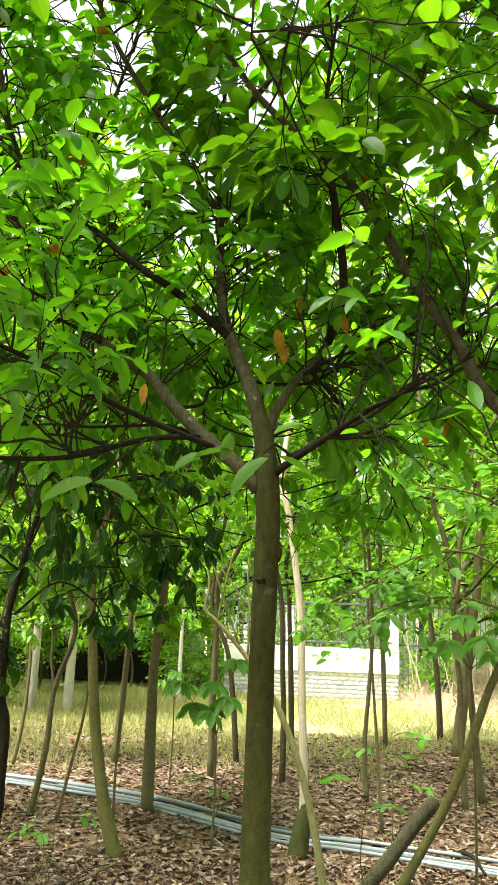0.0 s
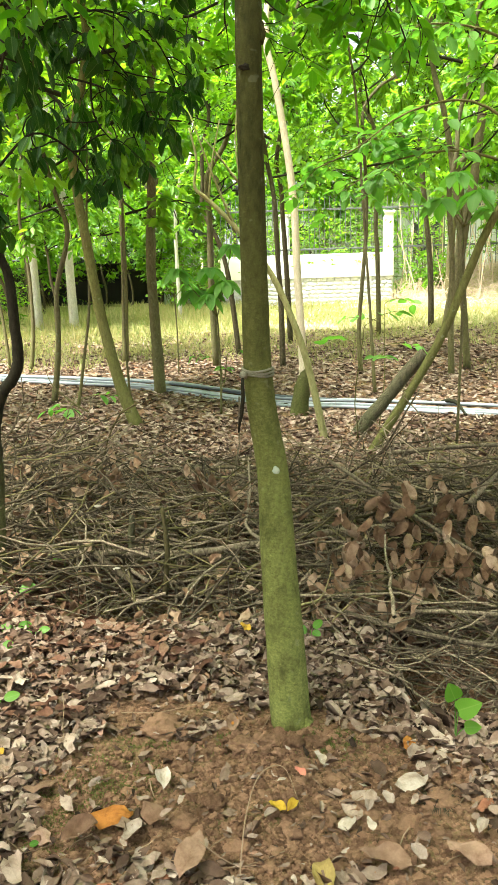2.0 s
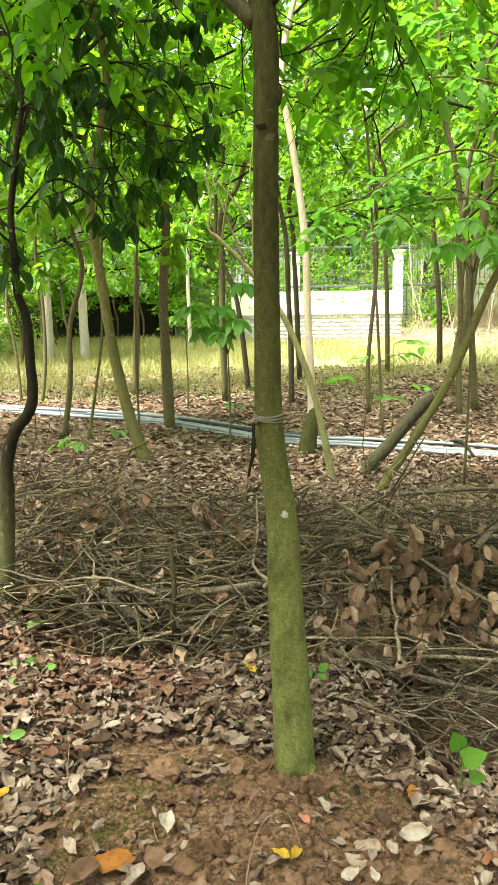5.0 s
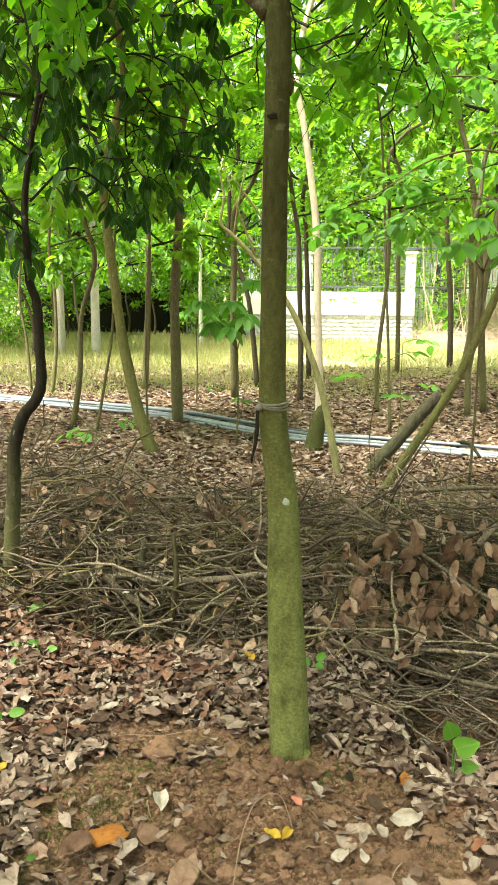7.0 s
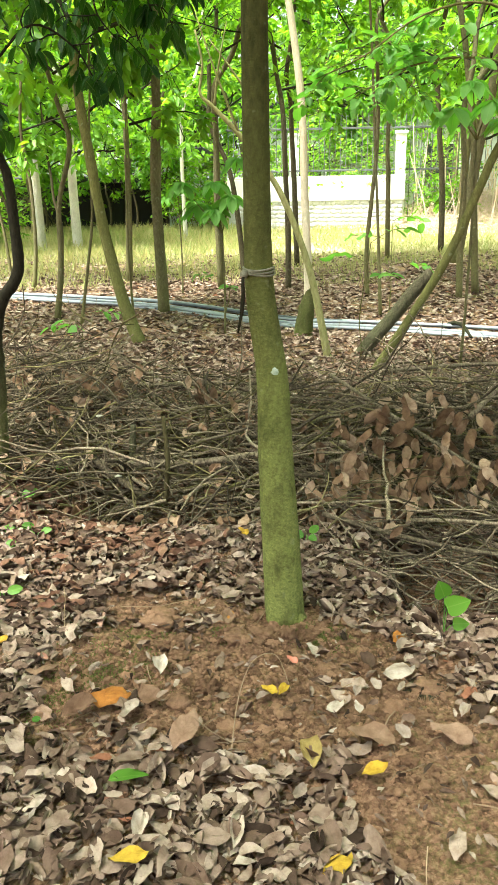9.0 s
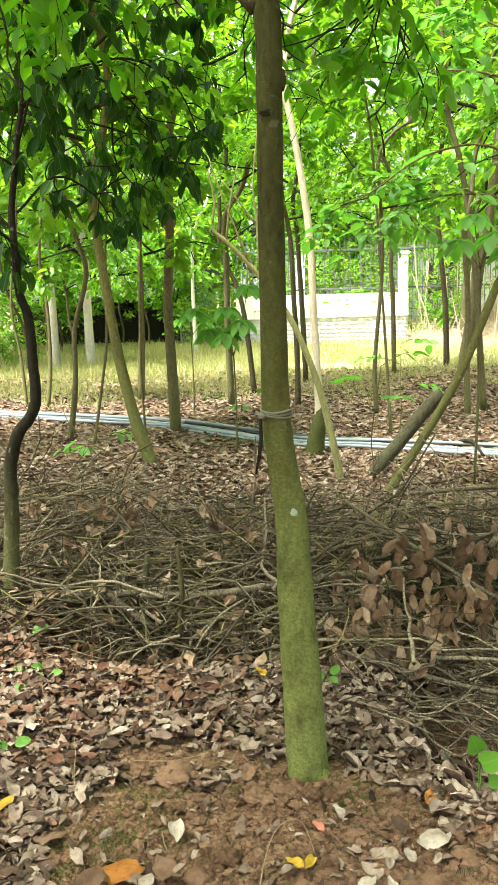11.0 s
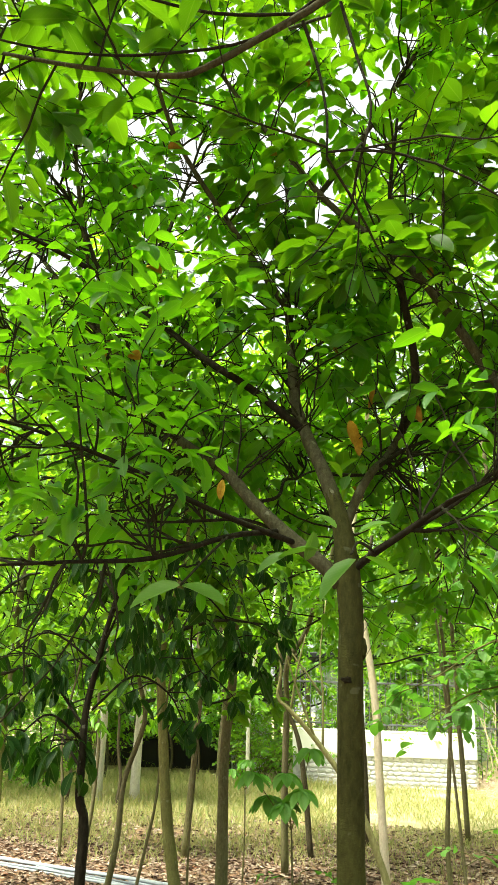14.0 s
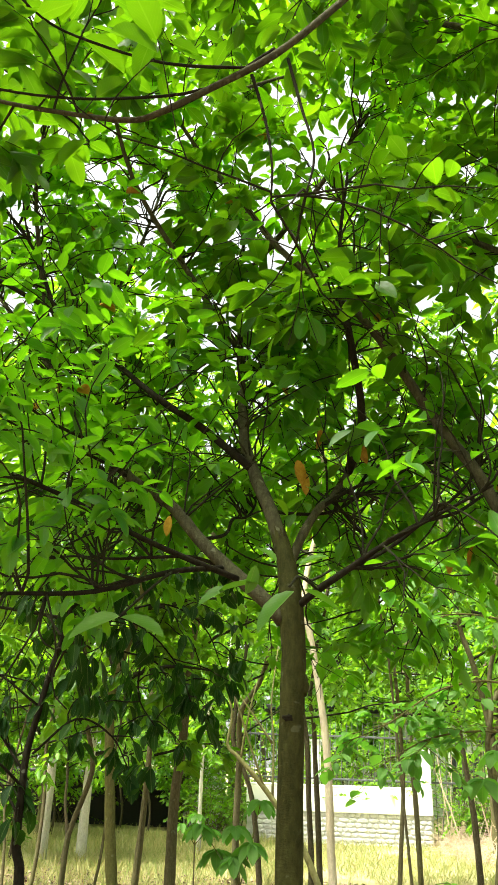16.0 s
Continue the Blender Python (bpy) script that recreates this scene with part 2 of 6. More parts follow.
def ground_material():
    m = Nodes("soil")
    xyz, pos = m.place()
    crumbs, broad, mid = m.noise(pos, 70.0, 6.0, 0.7), m.noise(pos, 1.3, 4.0), m.noise(pos, 9.0, 5.0)
    col = m.ramp(crumbs, (0.32, (0.045, 0.024, 0.014)), (0.47, (0.185, 0.104, 0.064)), (0.68, (0.42, 0.265, 0.172)))
    col = m.mix(m.math("MULTIPLY", m.span(mid, 0.4, 0.7), 0.45), col, (0.14, 0.078, 0.05))
    moss = m.math("MULTIPLY", m.span(m.noise(pos, 3.1, 5.0, 0.7), 0.48, 0.62), m.span(m.noise(pos, 85.0, 4.0), 0.4, 0.6))
    col = m.mix(m.math("MULTIPLY", moss, 0.55), col, (0.10, 0.12, 0.03))
    grassy = m.math("MULTIPLY", m.span(m.math("ADD", xyz[1], m.math("MULTIPLY", broad, 4.0)), 13.2, 17.5), 0.9)
    straw = m.mix(m.span(m.noise(pos, 2.2, 6.0), 0.35, 0.65), (0.5, 0.44, 0.28), (0.36, 0.36, 0.16))
    col = m.mix(grassy, col, straw)
    return m.finish(col, 0.95, m.bump(m.math("ADD", crumbs, mid), 0.9, 0.02), 0.1)


M_SOIL = ground_material()


def plain_material(name, a, b, scale, rough=0.8, bump=0.2, spec=0.3, stretch=(1, 1, 1)):
    m = Nodes(name)
    v = m.coords(stretch)
    n1, n2 = m.noise(v, scale, 5.0), m.noise(v, scale * 7, 4.0)
    shade = m.math("ADD", m.math("MULTIPLY", m.chance(), 0.3), m.math("ADD", m.math("MULTIPLY", n1, 0.45), m.math("MULTIPLY", n2, 0.25)))
    return m.finish(m.mix(m.span(shade, 0.25, 0.75), a, b), rough, m.bump(n2, bump, 0.01), spec)


M_CLOD = plain_material("soil_clod", (0.1, 0.054, 0.033), (0.43, 0.26, 0.165), 70.0, 0.95, 1.0, 0.06)
M_PIPE = plain_material("grey_plastic_pipe", (0.17, 0.195, 0.225), (0.3, 0.335, 0.37), 6.0, 0.45, 0.05, 0.4)
M_PIPE_DARK = plain_material("dark_plastic_pipe", (0.05, 0.06, 0.075), (0.10, 0.12, 0.14), 6.0, 0.5, 0.05, 0.4)
M_WHITE = plain_material("white_wall_paint", (0.78, 0.79, 0.8), (0.88, 0.88, 0.88), 0.9, 0.7, 0.15)
M_STONE = plain_material("rubble_stone", (0.4, 0.4, 0.42), (0.6, 0.6, 0.61), 3.0, 0.9, 0.6, 0.2)
M_MORTAR = plain_material("mortar", (0.46, 0.46, 0.46), (0.58, 0.58, 0.57), 5.0, 0.95, 0.5, 0.1)
M_IRON = plain_material("dark_iron", (0.06, 0.063, 0.068), (0.12, 0.125, 0.13), 8.0, 0.6, 0.1)
M_GREY = plain_material("grey_render", (0.42, 0.44, 0.47), (0.58, 0.6, 0.63), 0.8, 0.8, 0.2)
# near-black for the roofs, and for walls that stand in for shade
M_ROOF_AND_SHADE = plain_material("roof_and_shade_black", (0.01, 0.011, 0.012), (0.025, 0.027, 0.028), 1.5, 0.6, 0.2)
M_GLASS_DARK = plain_material("dark_window", (0.02, 0.025, 0.03), (0.04, 0.045, 0.05), 2.0, 0.15, 0.0, 0.6)
M_CANE = plain_material("dry_cane", (0.42, 0.31, 0.24), (0.62, 0.5, 0.4), 3.0, 0.8, 0.1, 0.2, (1, 1, 0.2))
M_GRASS = leaf_material("grass_blade", [(0.0, (0.2, 0.28, 0.08)), (0.4, (0.36, 0.39, 0.16)), (0.8, (0.5, 0.46, 0.25)), (1.0, (0.42, 0.32, 0.2))], (0.4, 0.42, 0.16), 0.35, 0.6, 0.2)
M_STRAW = plain_material("dry_straw", (0.2, 0.13, 0.085), (0.36, 0.27, 0.18), 6.0, 0.9, 0.1, 0.1)
M_TWINE = plain_material("weathered_twine", (0.12, 0.12, 0.085), (0.27, 0.26, 0.2), 120.0, 0.9, 0.6, 0.1)
M_FUNGUS = plain_material("pale_fungus", (0.36, 0.32, 0.25), (0.52, 0.48, 0.4), 30.0, 0.7, 0.2)
M_LICHEN = plain_material("pale_lichen", (0.28, 0.34, 0.27), (0.42, 0.48, 0.4), 90.0, 0.9, 0.4)
M_RED = plain_material("red_leaf_tip", (0.36, 0.11, 0.075), (0.5, 0.2, 0.14), 40.0, 0.6, 0.1)
M_MOSS = leaf_material("moss", [(0.0, (0.085, 0.09, 0.03)), (1.0, (0.2, 0.2, 0.07))], (0.16, 0.18, 0.04), 0.12, 0.8, 0.1)
M_SEED = leaf_material("seedling_leaf", [(0.0, (0.055, 0.16, 0.02)), (1.0, (0.12, 0.27, 0.03))], (0.16, 0.4, 0.02), 0.3, 0.45, 0.3)


# ---- mesh makers ----
def leaf_shape(sections, fold, droop, curl=0.0, twist=0.0):
    """A blade of unit length along x and unit half width: base, pairs of edge points with the midrib between, tip."""
    v, uv, f = [(0, 0, 0)], [(0, 0.5)], []
    for x, w in sections:
        z = -droop * x * x + curl * math.sin(x * 5)
        for s in (-1, 0, 1):
            v.append((x, s * w, z + (fold * w if s else 0) + twist * s * w * (x - 0.5)))
            uv.append((x, 0.5 + 0.5 * s * w))
    v.append((1, 0, -droop + curl * math.sin(5)))
    uv.append((1, 0.5))
    n, last = len(sections), len(v) - 1
    f += [(0, 2, 1), (0, 3, 2)]
    for i in range(n - 1):
        a = 1 + 3 * i
        f += [(a, a + 1, a + 4, a + 3), (a + 1, a + 2, a + 5, a + 4)]
    a = 1 + 3 * (n - 1)
    f += [(a, a + 1, last), (a + 1, a + 2, last)]
    return np.array(v, float), np.array(uv, float), f


OVAL = [leaf_shape([(0.07, 0.42), (0.27, 0.88), (0.52, 1.0), (0.76, 0.76), (0.92, 0.36)], fo, dr, cu, tw) for fo, dr, cu, tw in ((0.25, 0.18, 0.0, 0.1), (0.12, 0.3, 0.015, -0.2), (0.4, 0.08, 0.0, 0.3))]
BROAD = [leaf_shape([(0.1, 0.6), (0.35, 1.0), (0.65, 0.92), (0.88, 0.5)], fo, dr, cu) for fo, dr, cu in ((0.15, 0.25, 0.0), (0.25, 0.12, 0.02))]
SIMPLE = [leaf_shape([(0.15, 0.65), (0.45, 1.0), (0.8, 0.62)], fo, dr) for fo, dr in ((0.2, 0.2), (0.3, 0.1))]


def crumpled(fold, droop, curl, twist, wide):
    """A dead leaf: the blade shape with its edges curled and buckled."""
    v, uv, f = leaf_shape([(0.08, 0.5 * wide), (0.26, 0.9), (0.5, 1.0), (0.74, 0.8), (0.91, 0.42 * wide)], fold, droop, curl, twist)
    v = v + rng.normal(size=v.shape) * np.array([0.03, 0.1, 0.12])
    return v, uv, f


DRY = [crumpled(*k) for k in ((0.2, -0.1, 0.05, 0.3, 1.0), (-0.2, 0.15, 0.03, -0.4, 0.8), (0.5, 0.2, -0.08, 0.0, 1.1), (0.05, -0.25, 0.1, 0.5, 0.9), (-0.4, 0.05, 0.06, 0.3, 1.0), (0.25, 0.3, 0.0, -0.6, 1.1), (-0.1, -0.3, -0.08, 0.2, 0.7))]
SCRAP = []
for _ in DRY:
    v, uv, f = leaf_shape([(0.3, 0.95), (0.7, 0.8)], *[(0.4, -0.2, 0.05), (-0.4, 0.3, 0.0), (0.6, 0.1, -0.08)][len(SCRAP) % 3])
    SCRAP.append((v + rng.normal(size=v.shape) * np.array([0.04, 0.12, 0.12]), uv, f))
BLADE = [leaf_shape([(0.35, 1.0), (0.7, 0.7)], 0.1, 0.35)]


class Maker:
    """Gathers tubes, leaves and blocks into one mesh."""

    def __init__(self):
        self.v, self.f, self.uv, self.m, self.count = [], [], [], [], 0

    def add(self, verts, faces, uv=None, mat=0):
        verts = np.asarray(verts, float)
        self.v.append(verts)
        self.uv.append(np.asarray(uv, float) if uv is not None else np.zeros((len(verts), 2)))
        k = self.count
        self.f += [tuple(i + k for i in q) for q in faces]
        self.m += [mat] * len(faces)
        self.count += len(verts)

    def tube(self, pts, radii, sides=6, mat=0, rough=0.0, cap=True):
        pts = np.asarray(pts, float)
        n = len(pts)
        radii = np.interp(np.linspace(0, 1, n), np.linspace(0, 1, len(radii)), radii)
        tan = np.gradient(pts, axis=0)
        tan /= np.linalg.norm(tan, axis=1)[:, None] + 1e-9
        ref = np.array([0, 0, 1.0]) if abs(tan[0][2]) < 0.9 else np.array([1.0, 0, 0])
        u = np.cross(tan, ref)
        u /= np.linalg.norm(u, axis=1)[:, None] + 1e-9
        for i in range(1, n):
            w = u[i - 1] - tan[i] * (u[i - 1] @ tan[i])
            u[i] = w / (np.linalg.norm(w) + 1e-9)
        w = np.cross(tan, u)
        ang = np.linspace(0, 2 * math.pi, sides, endpoint=False)
        r = radii[:, None] * (1 + rough * rng.normal(size=(n, sides)) if rough else np.ones((n, sides)))
        ring = pts[:, None, :] + r[:, :, None] * (np.cos(ang)[None, :, None] * u[:, None, :] + np.sin(ang)[None, :, None] * w[:, None, :])
        faces = [(i * sides + j, i * sides + (j + 1) % sides, (i + 1) * sides + (j + 1) % sides, (i + 1) * sides + j) for i in range(n - 1) for j in range(sides)]
        if cap:
            faces += [tuple(range(sides))[::-1], tuple((n - 1) * sides + j for j in range(sides))]
        uv = np.stack([np.repeat(np.linspace(0, 1, n), sides), np.tile(ang / 7, n)], 1)
        self.add(ring.reshape(-1, 3), faces, uv, mat)

    def leaves(self, rows, shapes, mat=0):
        """rows: place, heading, face, length, half width."""
        if not rows:
            return
        for k, (tv, tuv, tf) in enumerate(shapes):
            part_rows = rows[k::len(shapes)]
            if not part_rows:
                continue
            p, d, nrm = (np.array([r[i] for r in part_rows], float) for i in range(3))
            ln, hw = (np.array([r[i] for r in part_rows], float) for i in (3, 4))
            d /= np.linalg.norm(d, axis=1)[:, None] + 1e-9
            s = np.cross(nrm, d)
            s /= np.linalg.norm(s, axis=1)[:, None] + 1e-9
            nn = np.cross(d, s)
            out = p[:, None, :] + ln[:, None, None] * (tv[None, :, 0, None] * d[:, None, :] + tv[None, :, 2, None] * nn[:, None, :] * 0.5) + (hw[:, None] * tv[None, :, 1])[:, :, None] * s[:, None, :]
            base = self.count + np.arange(len(part_rows)) * len(tv)
            self.v.append(out.reshape(-1, 3))
            self.uv.append(np.tile(tuv, (len(part_rows), 1)))
            for b in base.tolist():
                self.f += [tuple(i + b for i in q) for q in tf]
            self.m += [mat] * (len(tf) * len(part_rows))
            self.count += len(tv) * len(part_rows)

    def box(self, lo, hi, mat=0, bevel=0.0):
        (x0, y0, z0), (x1, y1, z1) = lo, hi
        b = min(bevel, (x1 - x0) / 3, (y1 - y0) / 3, (z1 - z0) / 3)
        vs, fs = [], []
        for x, sx in ((x0, 1), (x1, -1)):
            for y, sy in ((y0, 1), (y1, -1)):
                for z, sz in ((z0, 1), (z1, -1)):
                    vs += [(x, y + sy * b, z + sz * b), (x + sx * b, y, z + sz * b), (x + sx * b, y + sy * b, z)] if b else [(x, y, z)]
        bm = bmesh.new()
        for v in vs:
            bm.verts.new(v)
        bmesh.ops.convex_hull(bm, input=bm.verts)
        bm.verts.index_update()
        self.add([v.co[:] for v in bm.verts], [tuple(v.index for v in f.verts) for f in bm.faces], None, mat)
        bm.free()

    def lump(self, centre, size, mat=0, rough=0.25, level=1):
        bm = bmesh.new()
        bmesh.ops.create_icosphere(bm, subdivisions=level, radius=1.0)
        seed = Vector(rng.uniform(-50, 50, 3))
        co = []
        for v in bm.verts:
            k = 1 + rough * (noise.noise(v.co * 1.7 + seed) + 0.5 * noise.noise(v.co * 4.1 + seed) + 0.35 * noise.noise(v.co * 9.0 + seed))
            co.append([centre[i] + v.co[i] * size[i] * k for i in range(3)])
        self.add(co, [tuple(v.index for v in f.verts) for f in bm.faces], None, mat)
        bm.free()

    def mesh(self, name, mats, smooth=True):
        me = bpy.data.meshes.new(name)
        me.from_pydata(np.concatenate(self.v).tolist() if self.v else [], [], self.f)
        for mat in mats if isinstance(mats, (list, tuple)) else [mats]:
            me.materials.append(mat)
        if self.f:
            me.polygons.foreach_set("material_index", self.m)
            me.polygons.foreach_set("use_smooth", [smooth] * len(self.f))
            layer = me.uv_layers.new(name="uv")
            idx = np.empty(len(me.loops), dtype=np.int32)
            me.loops.foreach_get("vertex_index", idx)
            layer.data.foreach_set("uv", np.concatenate(self.uv)[idx].ravel())
        me.update()
        return me


def part(name, maker, mats, parent, label="", smooth=True, kind=""):
    """One mesh under a thing or a part."""
    ob = new(name, maker.mesh(name, mats, smooth) if isinstance(maker, Maker) else maker)
    ob.parent = parent
    return tagged(ob, label, kind=kind)


def thing(name, label, category, group="", at=(0, 0, 0), kind=""):
    ob = new(name)
    ob.empty_display_size = 0.1
    ob.location = at
    return tagged(ob, label, category, group, kind)


def solid(name, maker, mats, label, category, group="", smooth=True, kind=""):
    return tagged(new(name, maker.mesh(name, mats, smooth)), label, category, group, kind)


def smooth_line(pts, steps=4):
    """A rounded line through the points."""
    p = np.asarray(pts, float)
    q = np.vstack([2 * p[0] - p[1], p, 2 * p[-1] - p[-2]])
    out = []
    for i in range(1, len(q) - 2):
        for t in np.linspace(0, 1, steps, endpoint=False):
            out.append(0.5 * (2 * q[i] + (q[i + 1] - q[i - 1]) * t + (2 * q[i - 1] - 5 * q[i] + 4 * q[i + 1] - q[i + 2]) * t * t + (3 * q[i] - q[i - 1] - 3 * q[i + 1] + q[i + 2]) * t ** 3))
    return np.array(out + [p[-1]])


def unit(v):
    v = np.asarray(v, float)
    return v / (np.linalg.norm(v) + 1e-9)


def wander(start, heading, length, steps=5, bend=0.25, sag=0.0):
    """A wavering line, as twigs grow."""
    jitter = (rng.normal(size=(steps, 3)) * bend / math.sqrt(steps)).tolist()
    x, y, z = (float(c) for c in start)
    a, b, c = (float(v) for v in unit(heading))
    out, go = [(x, y, z)], length / steps
    for i, j, k in jitter:
        a, b, c = a + i, b + j, c + k - sag / steps
        n = math.sqrt(a * a + b * b + c * c) + 1e-9
        a, b, c = a / n, b / n, c / n
        x, y, z = x + a * go, y + b * go, z + c * go
        out.append((x, y, z))
    return np.array(out)


def twig_leaves(line, count, size, aspect=0.21, droop=0.35, up=1.0, first=0.3):
    """Rows of leaves set alternately on a twig, closer together towards its tip."""
    i = np.arange(count)
    k = np.minimum((first + (1 - first) * ((i + 1) / count) ** 0.8) * (len(line) - 1), len(line) - 1.001)
    j = k.astype(int)
    step = line[j + 1] - line[j]
    p = line[j] + step * (k - j)[:, None]
    axis = step / (np.linalg.norm(step, axis=1)[:, None] + 1e-9)
    side = np.stack([axis[:, 1], -axis[:, 0], np.zeros(count)], 1) + rng.normal(size=(count, 3)) * 0.25
    side *= (np.where(i % 2, 1, -1) / (np.linalg.norm(side, axis=1) + 1e-9))[:, None]
    d = axis * rng.uniform(0.3, 1.0, (count, 1)) + side * rng.uniform(0.6, 1.2, (count, 1))
    d[:, 2] -= droop * rng.uniform(0.2, 1.8, count)
    d /= np.linalg.norm(d, axis=1)[:, None]
    face = rng.normal(size=(count, 3)) * 0.4
    face[:, 2] += up
    ln = size * rng.uniform(0.65, 1.2, count)
    return list(zip(p + d * size * 0.08, d, face, ln, ln * aspect * rng.uniform(0.85, 1.15, count)))


def spray(wood, rows, start, heading, length, radius, shoots, per, size, aspect=0.21, droop=0.35, bend=0.35, sag=0.2, sides=4, mat=0, bare=False, first=0.3):
    """A branchlet with side shoots and its leaves."""
    main = wander(start, heading, length, 6, bend, sag)
    wood.tube(main, [radius, radius * 0.45], sides, mat, cap=False)
    rows += twig_leaves(main, per, size, aspect, droop, first=first)
    for s in range(shoots):
        t = rng.uniform(0.2, 0.95) * 6
        j = int(t)
        p = main[j] + (main[min(j + 1, 6)] - main[j]) * (t - j)
        ax = unit(main[min(j + 1, 6)] - main[j])
        d = unit(ax * 0.7 + unit(np.cross(ax, rng.normal(size=3))) * 0.9 + np.array([0, 0, 0.1]))
        line = wander(p, d, length * rng.uniform(0.3, 0.6), 4, bend, sag)
        if not bare:
            wood.tube(line, [radius * 0.55, radius * 0.3], 3, mat, cap=False)
        rows += twig_leaves(line, per, size, aspect, droop, first=first)


def ground_z(x, y):
    """Height of the soil: a low bed round the tree, a hollow behind it under the brush."""
    sm = lambda v, a, b: (lambda t: t * t * (3 - 2 * t))(min(1.0, max(0.0, (v - a) / (b - a))))
    z = -0.4 * sm(y, 2.5, 3.05) * (1 - sm(y, 3.9, 4.7)) * sm(x, -1.1, -0.5) * (1 - sm(x, 2.2, 3.0))
    z -= 0.3 * sm(x, 0.4, 0.58) * sm(y, 1.9, 2.1) * (1 - sm(y, 2.45, 2.7)) * (1 - sm(x, 1.5, 2.2))
    z += 0.03 * math.exp(-((x - 0.06) ** 2 / 0.02 + (y - 1.8) ** 2 / 0.006))
    z -= 0.015 * math.exp(-((x - 0.08) ** 2 + (y - 1.85) ** 2) / 0.12)
    near = (1 - sm(abs(x), 1.6, 2.4)) * (1 - sm(y, 3.5, 5.0)) * sm(y, -0.5, 0.3)
    z += noise.noise(Vector((x * 0.9, y * 0.9, 0))) * 0.03
    if near > 0:
        z += near * (noise.noise(Vector((x * 5, y * 5, 3))) * 0.016 + noise.noise(Vector((x * 17, y * 17, 9))) * 0.013 + noise.noise(Vector((x * 30, y * 30, 5))) * 0.009 + noise.noise(Vector((x * 62, y * 62, 8))) * 0.006)
    if y > 16:
        z += 0.75 * sm(x, 3.6, 6.0) * sm(y, 16.5, 22.0)
    return z


# ---- ground: one sheet, finest where the eye is near ----
def build_ground():
    xs = np.concatenate([np.array([-400, -150, -60, -30, -18, -12, -9, -7]), np.linspace(-6, -2.1, 14), np.linspace(-2, 2, 281), np.linspace(2.1, 6, 14), np.array([7, 9, 12, 18, 30, 60, 150, 400])])
    ys = np.concatenate([np.array([-400, -100, -40, -15, -6, -3, -1.5, -0.8]), np.linspace(-0.3, 0.6, 30), np.linspace(0.62, 2.7, 180), np.linspace(2.73, 4.5, 70), np.linspace(4.6, 12, 60), np.linspace(12.5, 26, 28), np.array([30, 40, 60, 100, 200, 600])])
    v = [(x, y, ground_z(x, y)) for y in ys for x in xs]
    w = len(xs)
    f = [(j * w + i, j * w + i + 1, (j + 1) * w + i + 1, (j + 1) * w + i) for j in range(len(ys) - 1) for i in range(w - 1)]
    m = Maker()
    m.add(v, f)
    solid("ground", m, M_SOIL, "crumbly red-brown soil with mossy patches, grassy further off", "ground", kind="structure")


build_ground()


# ---- wall, fence and buildings beyond the clearing ----
def build_wall():
    x0, x1, y = -0.95, 3.6, 21.0
    wall = thing("wall_north", "low garden wall, white painted band over a rubble stone base", "wall", kind="structure")
    m = Maker()
    m.box((x0, y + 0.04, -0.2), (x1, y + 0.3, 0.70), bevel=0.01)
    part("stone_core", m, M_MORTAR, wall, "mortared core behind the stones", smooth=False)
    m = Maker()
    m.box((x0 - 0.02, y - 0.02, 0.70), (x1 + 0.02, y + 0.32, 1.26), bevel=0.015)
    part("painted_band", m, M_WHITE, wall, "smooth white painted upper band", smooth=False)
    m = Maker()
    m.box((x0 - 0.022, y - 0.023, 1.26), (x1 + 0.022, y + 0.323, 1.31), bevel=0.01)
    part("coping", m, M_WHITE, wall, smooth=False)
    shapes = []
    for k in range(5):
        b = Maker()
        b.lump((0, 0, 0), (0.5, 0.5, 0.5), rough=0.35, level=2)
        b.v = [np.clip(v, -0.42, 0.42) for v in b.v]
        shapes.append(b.mesh("stone", M_STONE, False))
    z, row = -0.08, 0
    while z < 0.68:
        h = rng.uniform(0.1, 0.15)
        x = x0 + (0.1 if row % 2 else 0.0)
        while x < x1 - 0.05:
            w = min(rng.uniform(0.12, 0.28), x1 - x)
            ob = new("stone", shapes[rng.integers(5)])
            ob.parent = wall
            ob.location = (x + w / 2, y + 0.05, z + h / 2)
            ob.scale = (w * 1.17, 0.1, h * 1.17)
            ob.rotation_euler = (0, rng.choice([0, math.pi]) + rng.normal() * 0.05, 0)
            x += w
        z += h
        row += 1


def pillar(x, y, h):
    p = thing("gate_pillar", "white painted masonry pillar with a flat cap", "pillar", "pillars by the wall", (x, y, 0))
    m = Maker()
    m.box((-0.12, -0.12, -0.1), (0.12, 0.12, h), bevel=0.012)
    part("shaft", m, M_WHITE, p, smooth=False)
    m = Maker()
    m.box((-0.16, -0.16, h), (0.16, 0.16, h + 0.07), bevel=0.015)
    part("cap", m, M_WHITE, p, smooth=False)


def build_fence():
    fence = thing("iron_fence", "dark iron bar fence standing behind the white wall", "fence")
    for z in (1.42, 2.45):
        m = Maker()
        m.box((-1.0, 21.55, z), (6.8, 21.6, z + 0.05), bevel=0.005)
        part("rail", m, M_IRON, fence, smooth=False)
    bar = Maker()
    bar.tube([(0, 0, -0.1), (0, 0, 2.7), (0, 0, 2.82)], [0.01, 0.01, 0.003], 6)
    bar = bar.mesh("bar", M_IRON, False)
    for i in range(56):
        ob = new("bar", bar)
        ob.parent = fence
        ob.location = (-0.95 + i * 0.14, 21.575, 0.0)


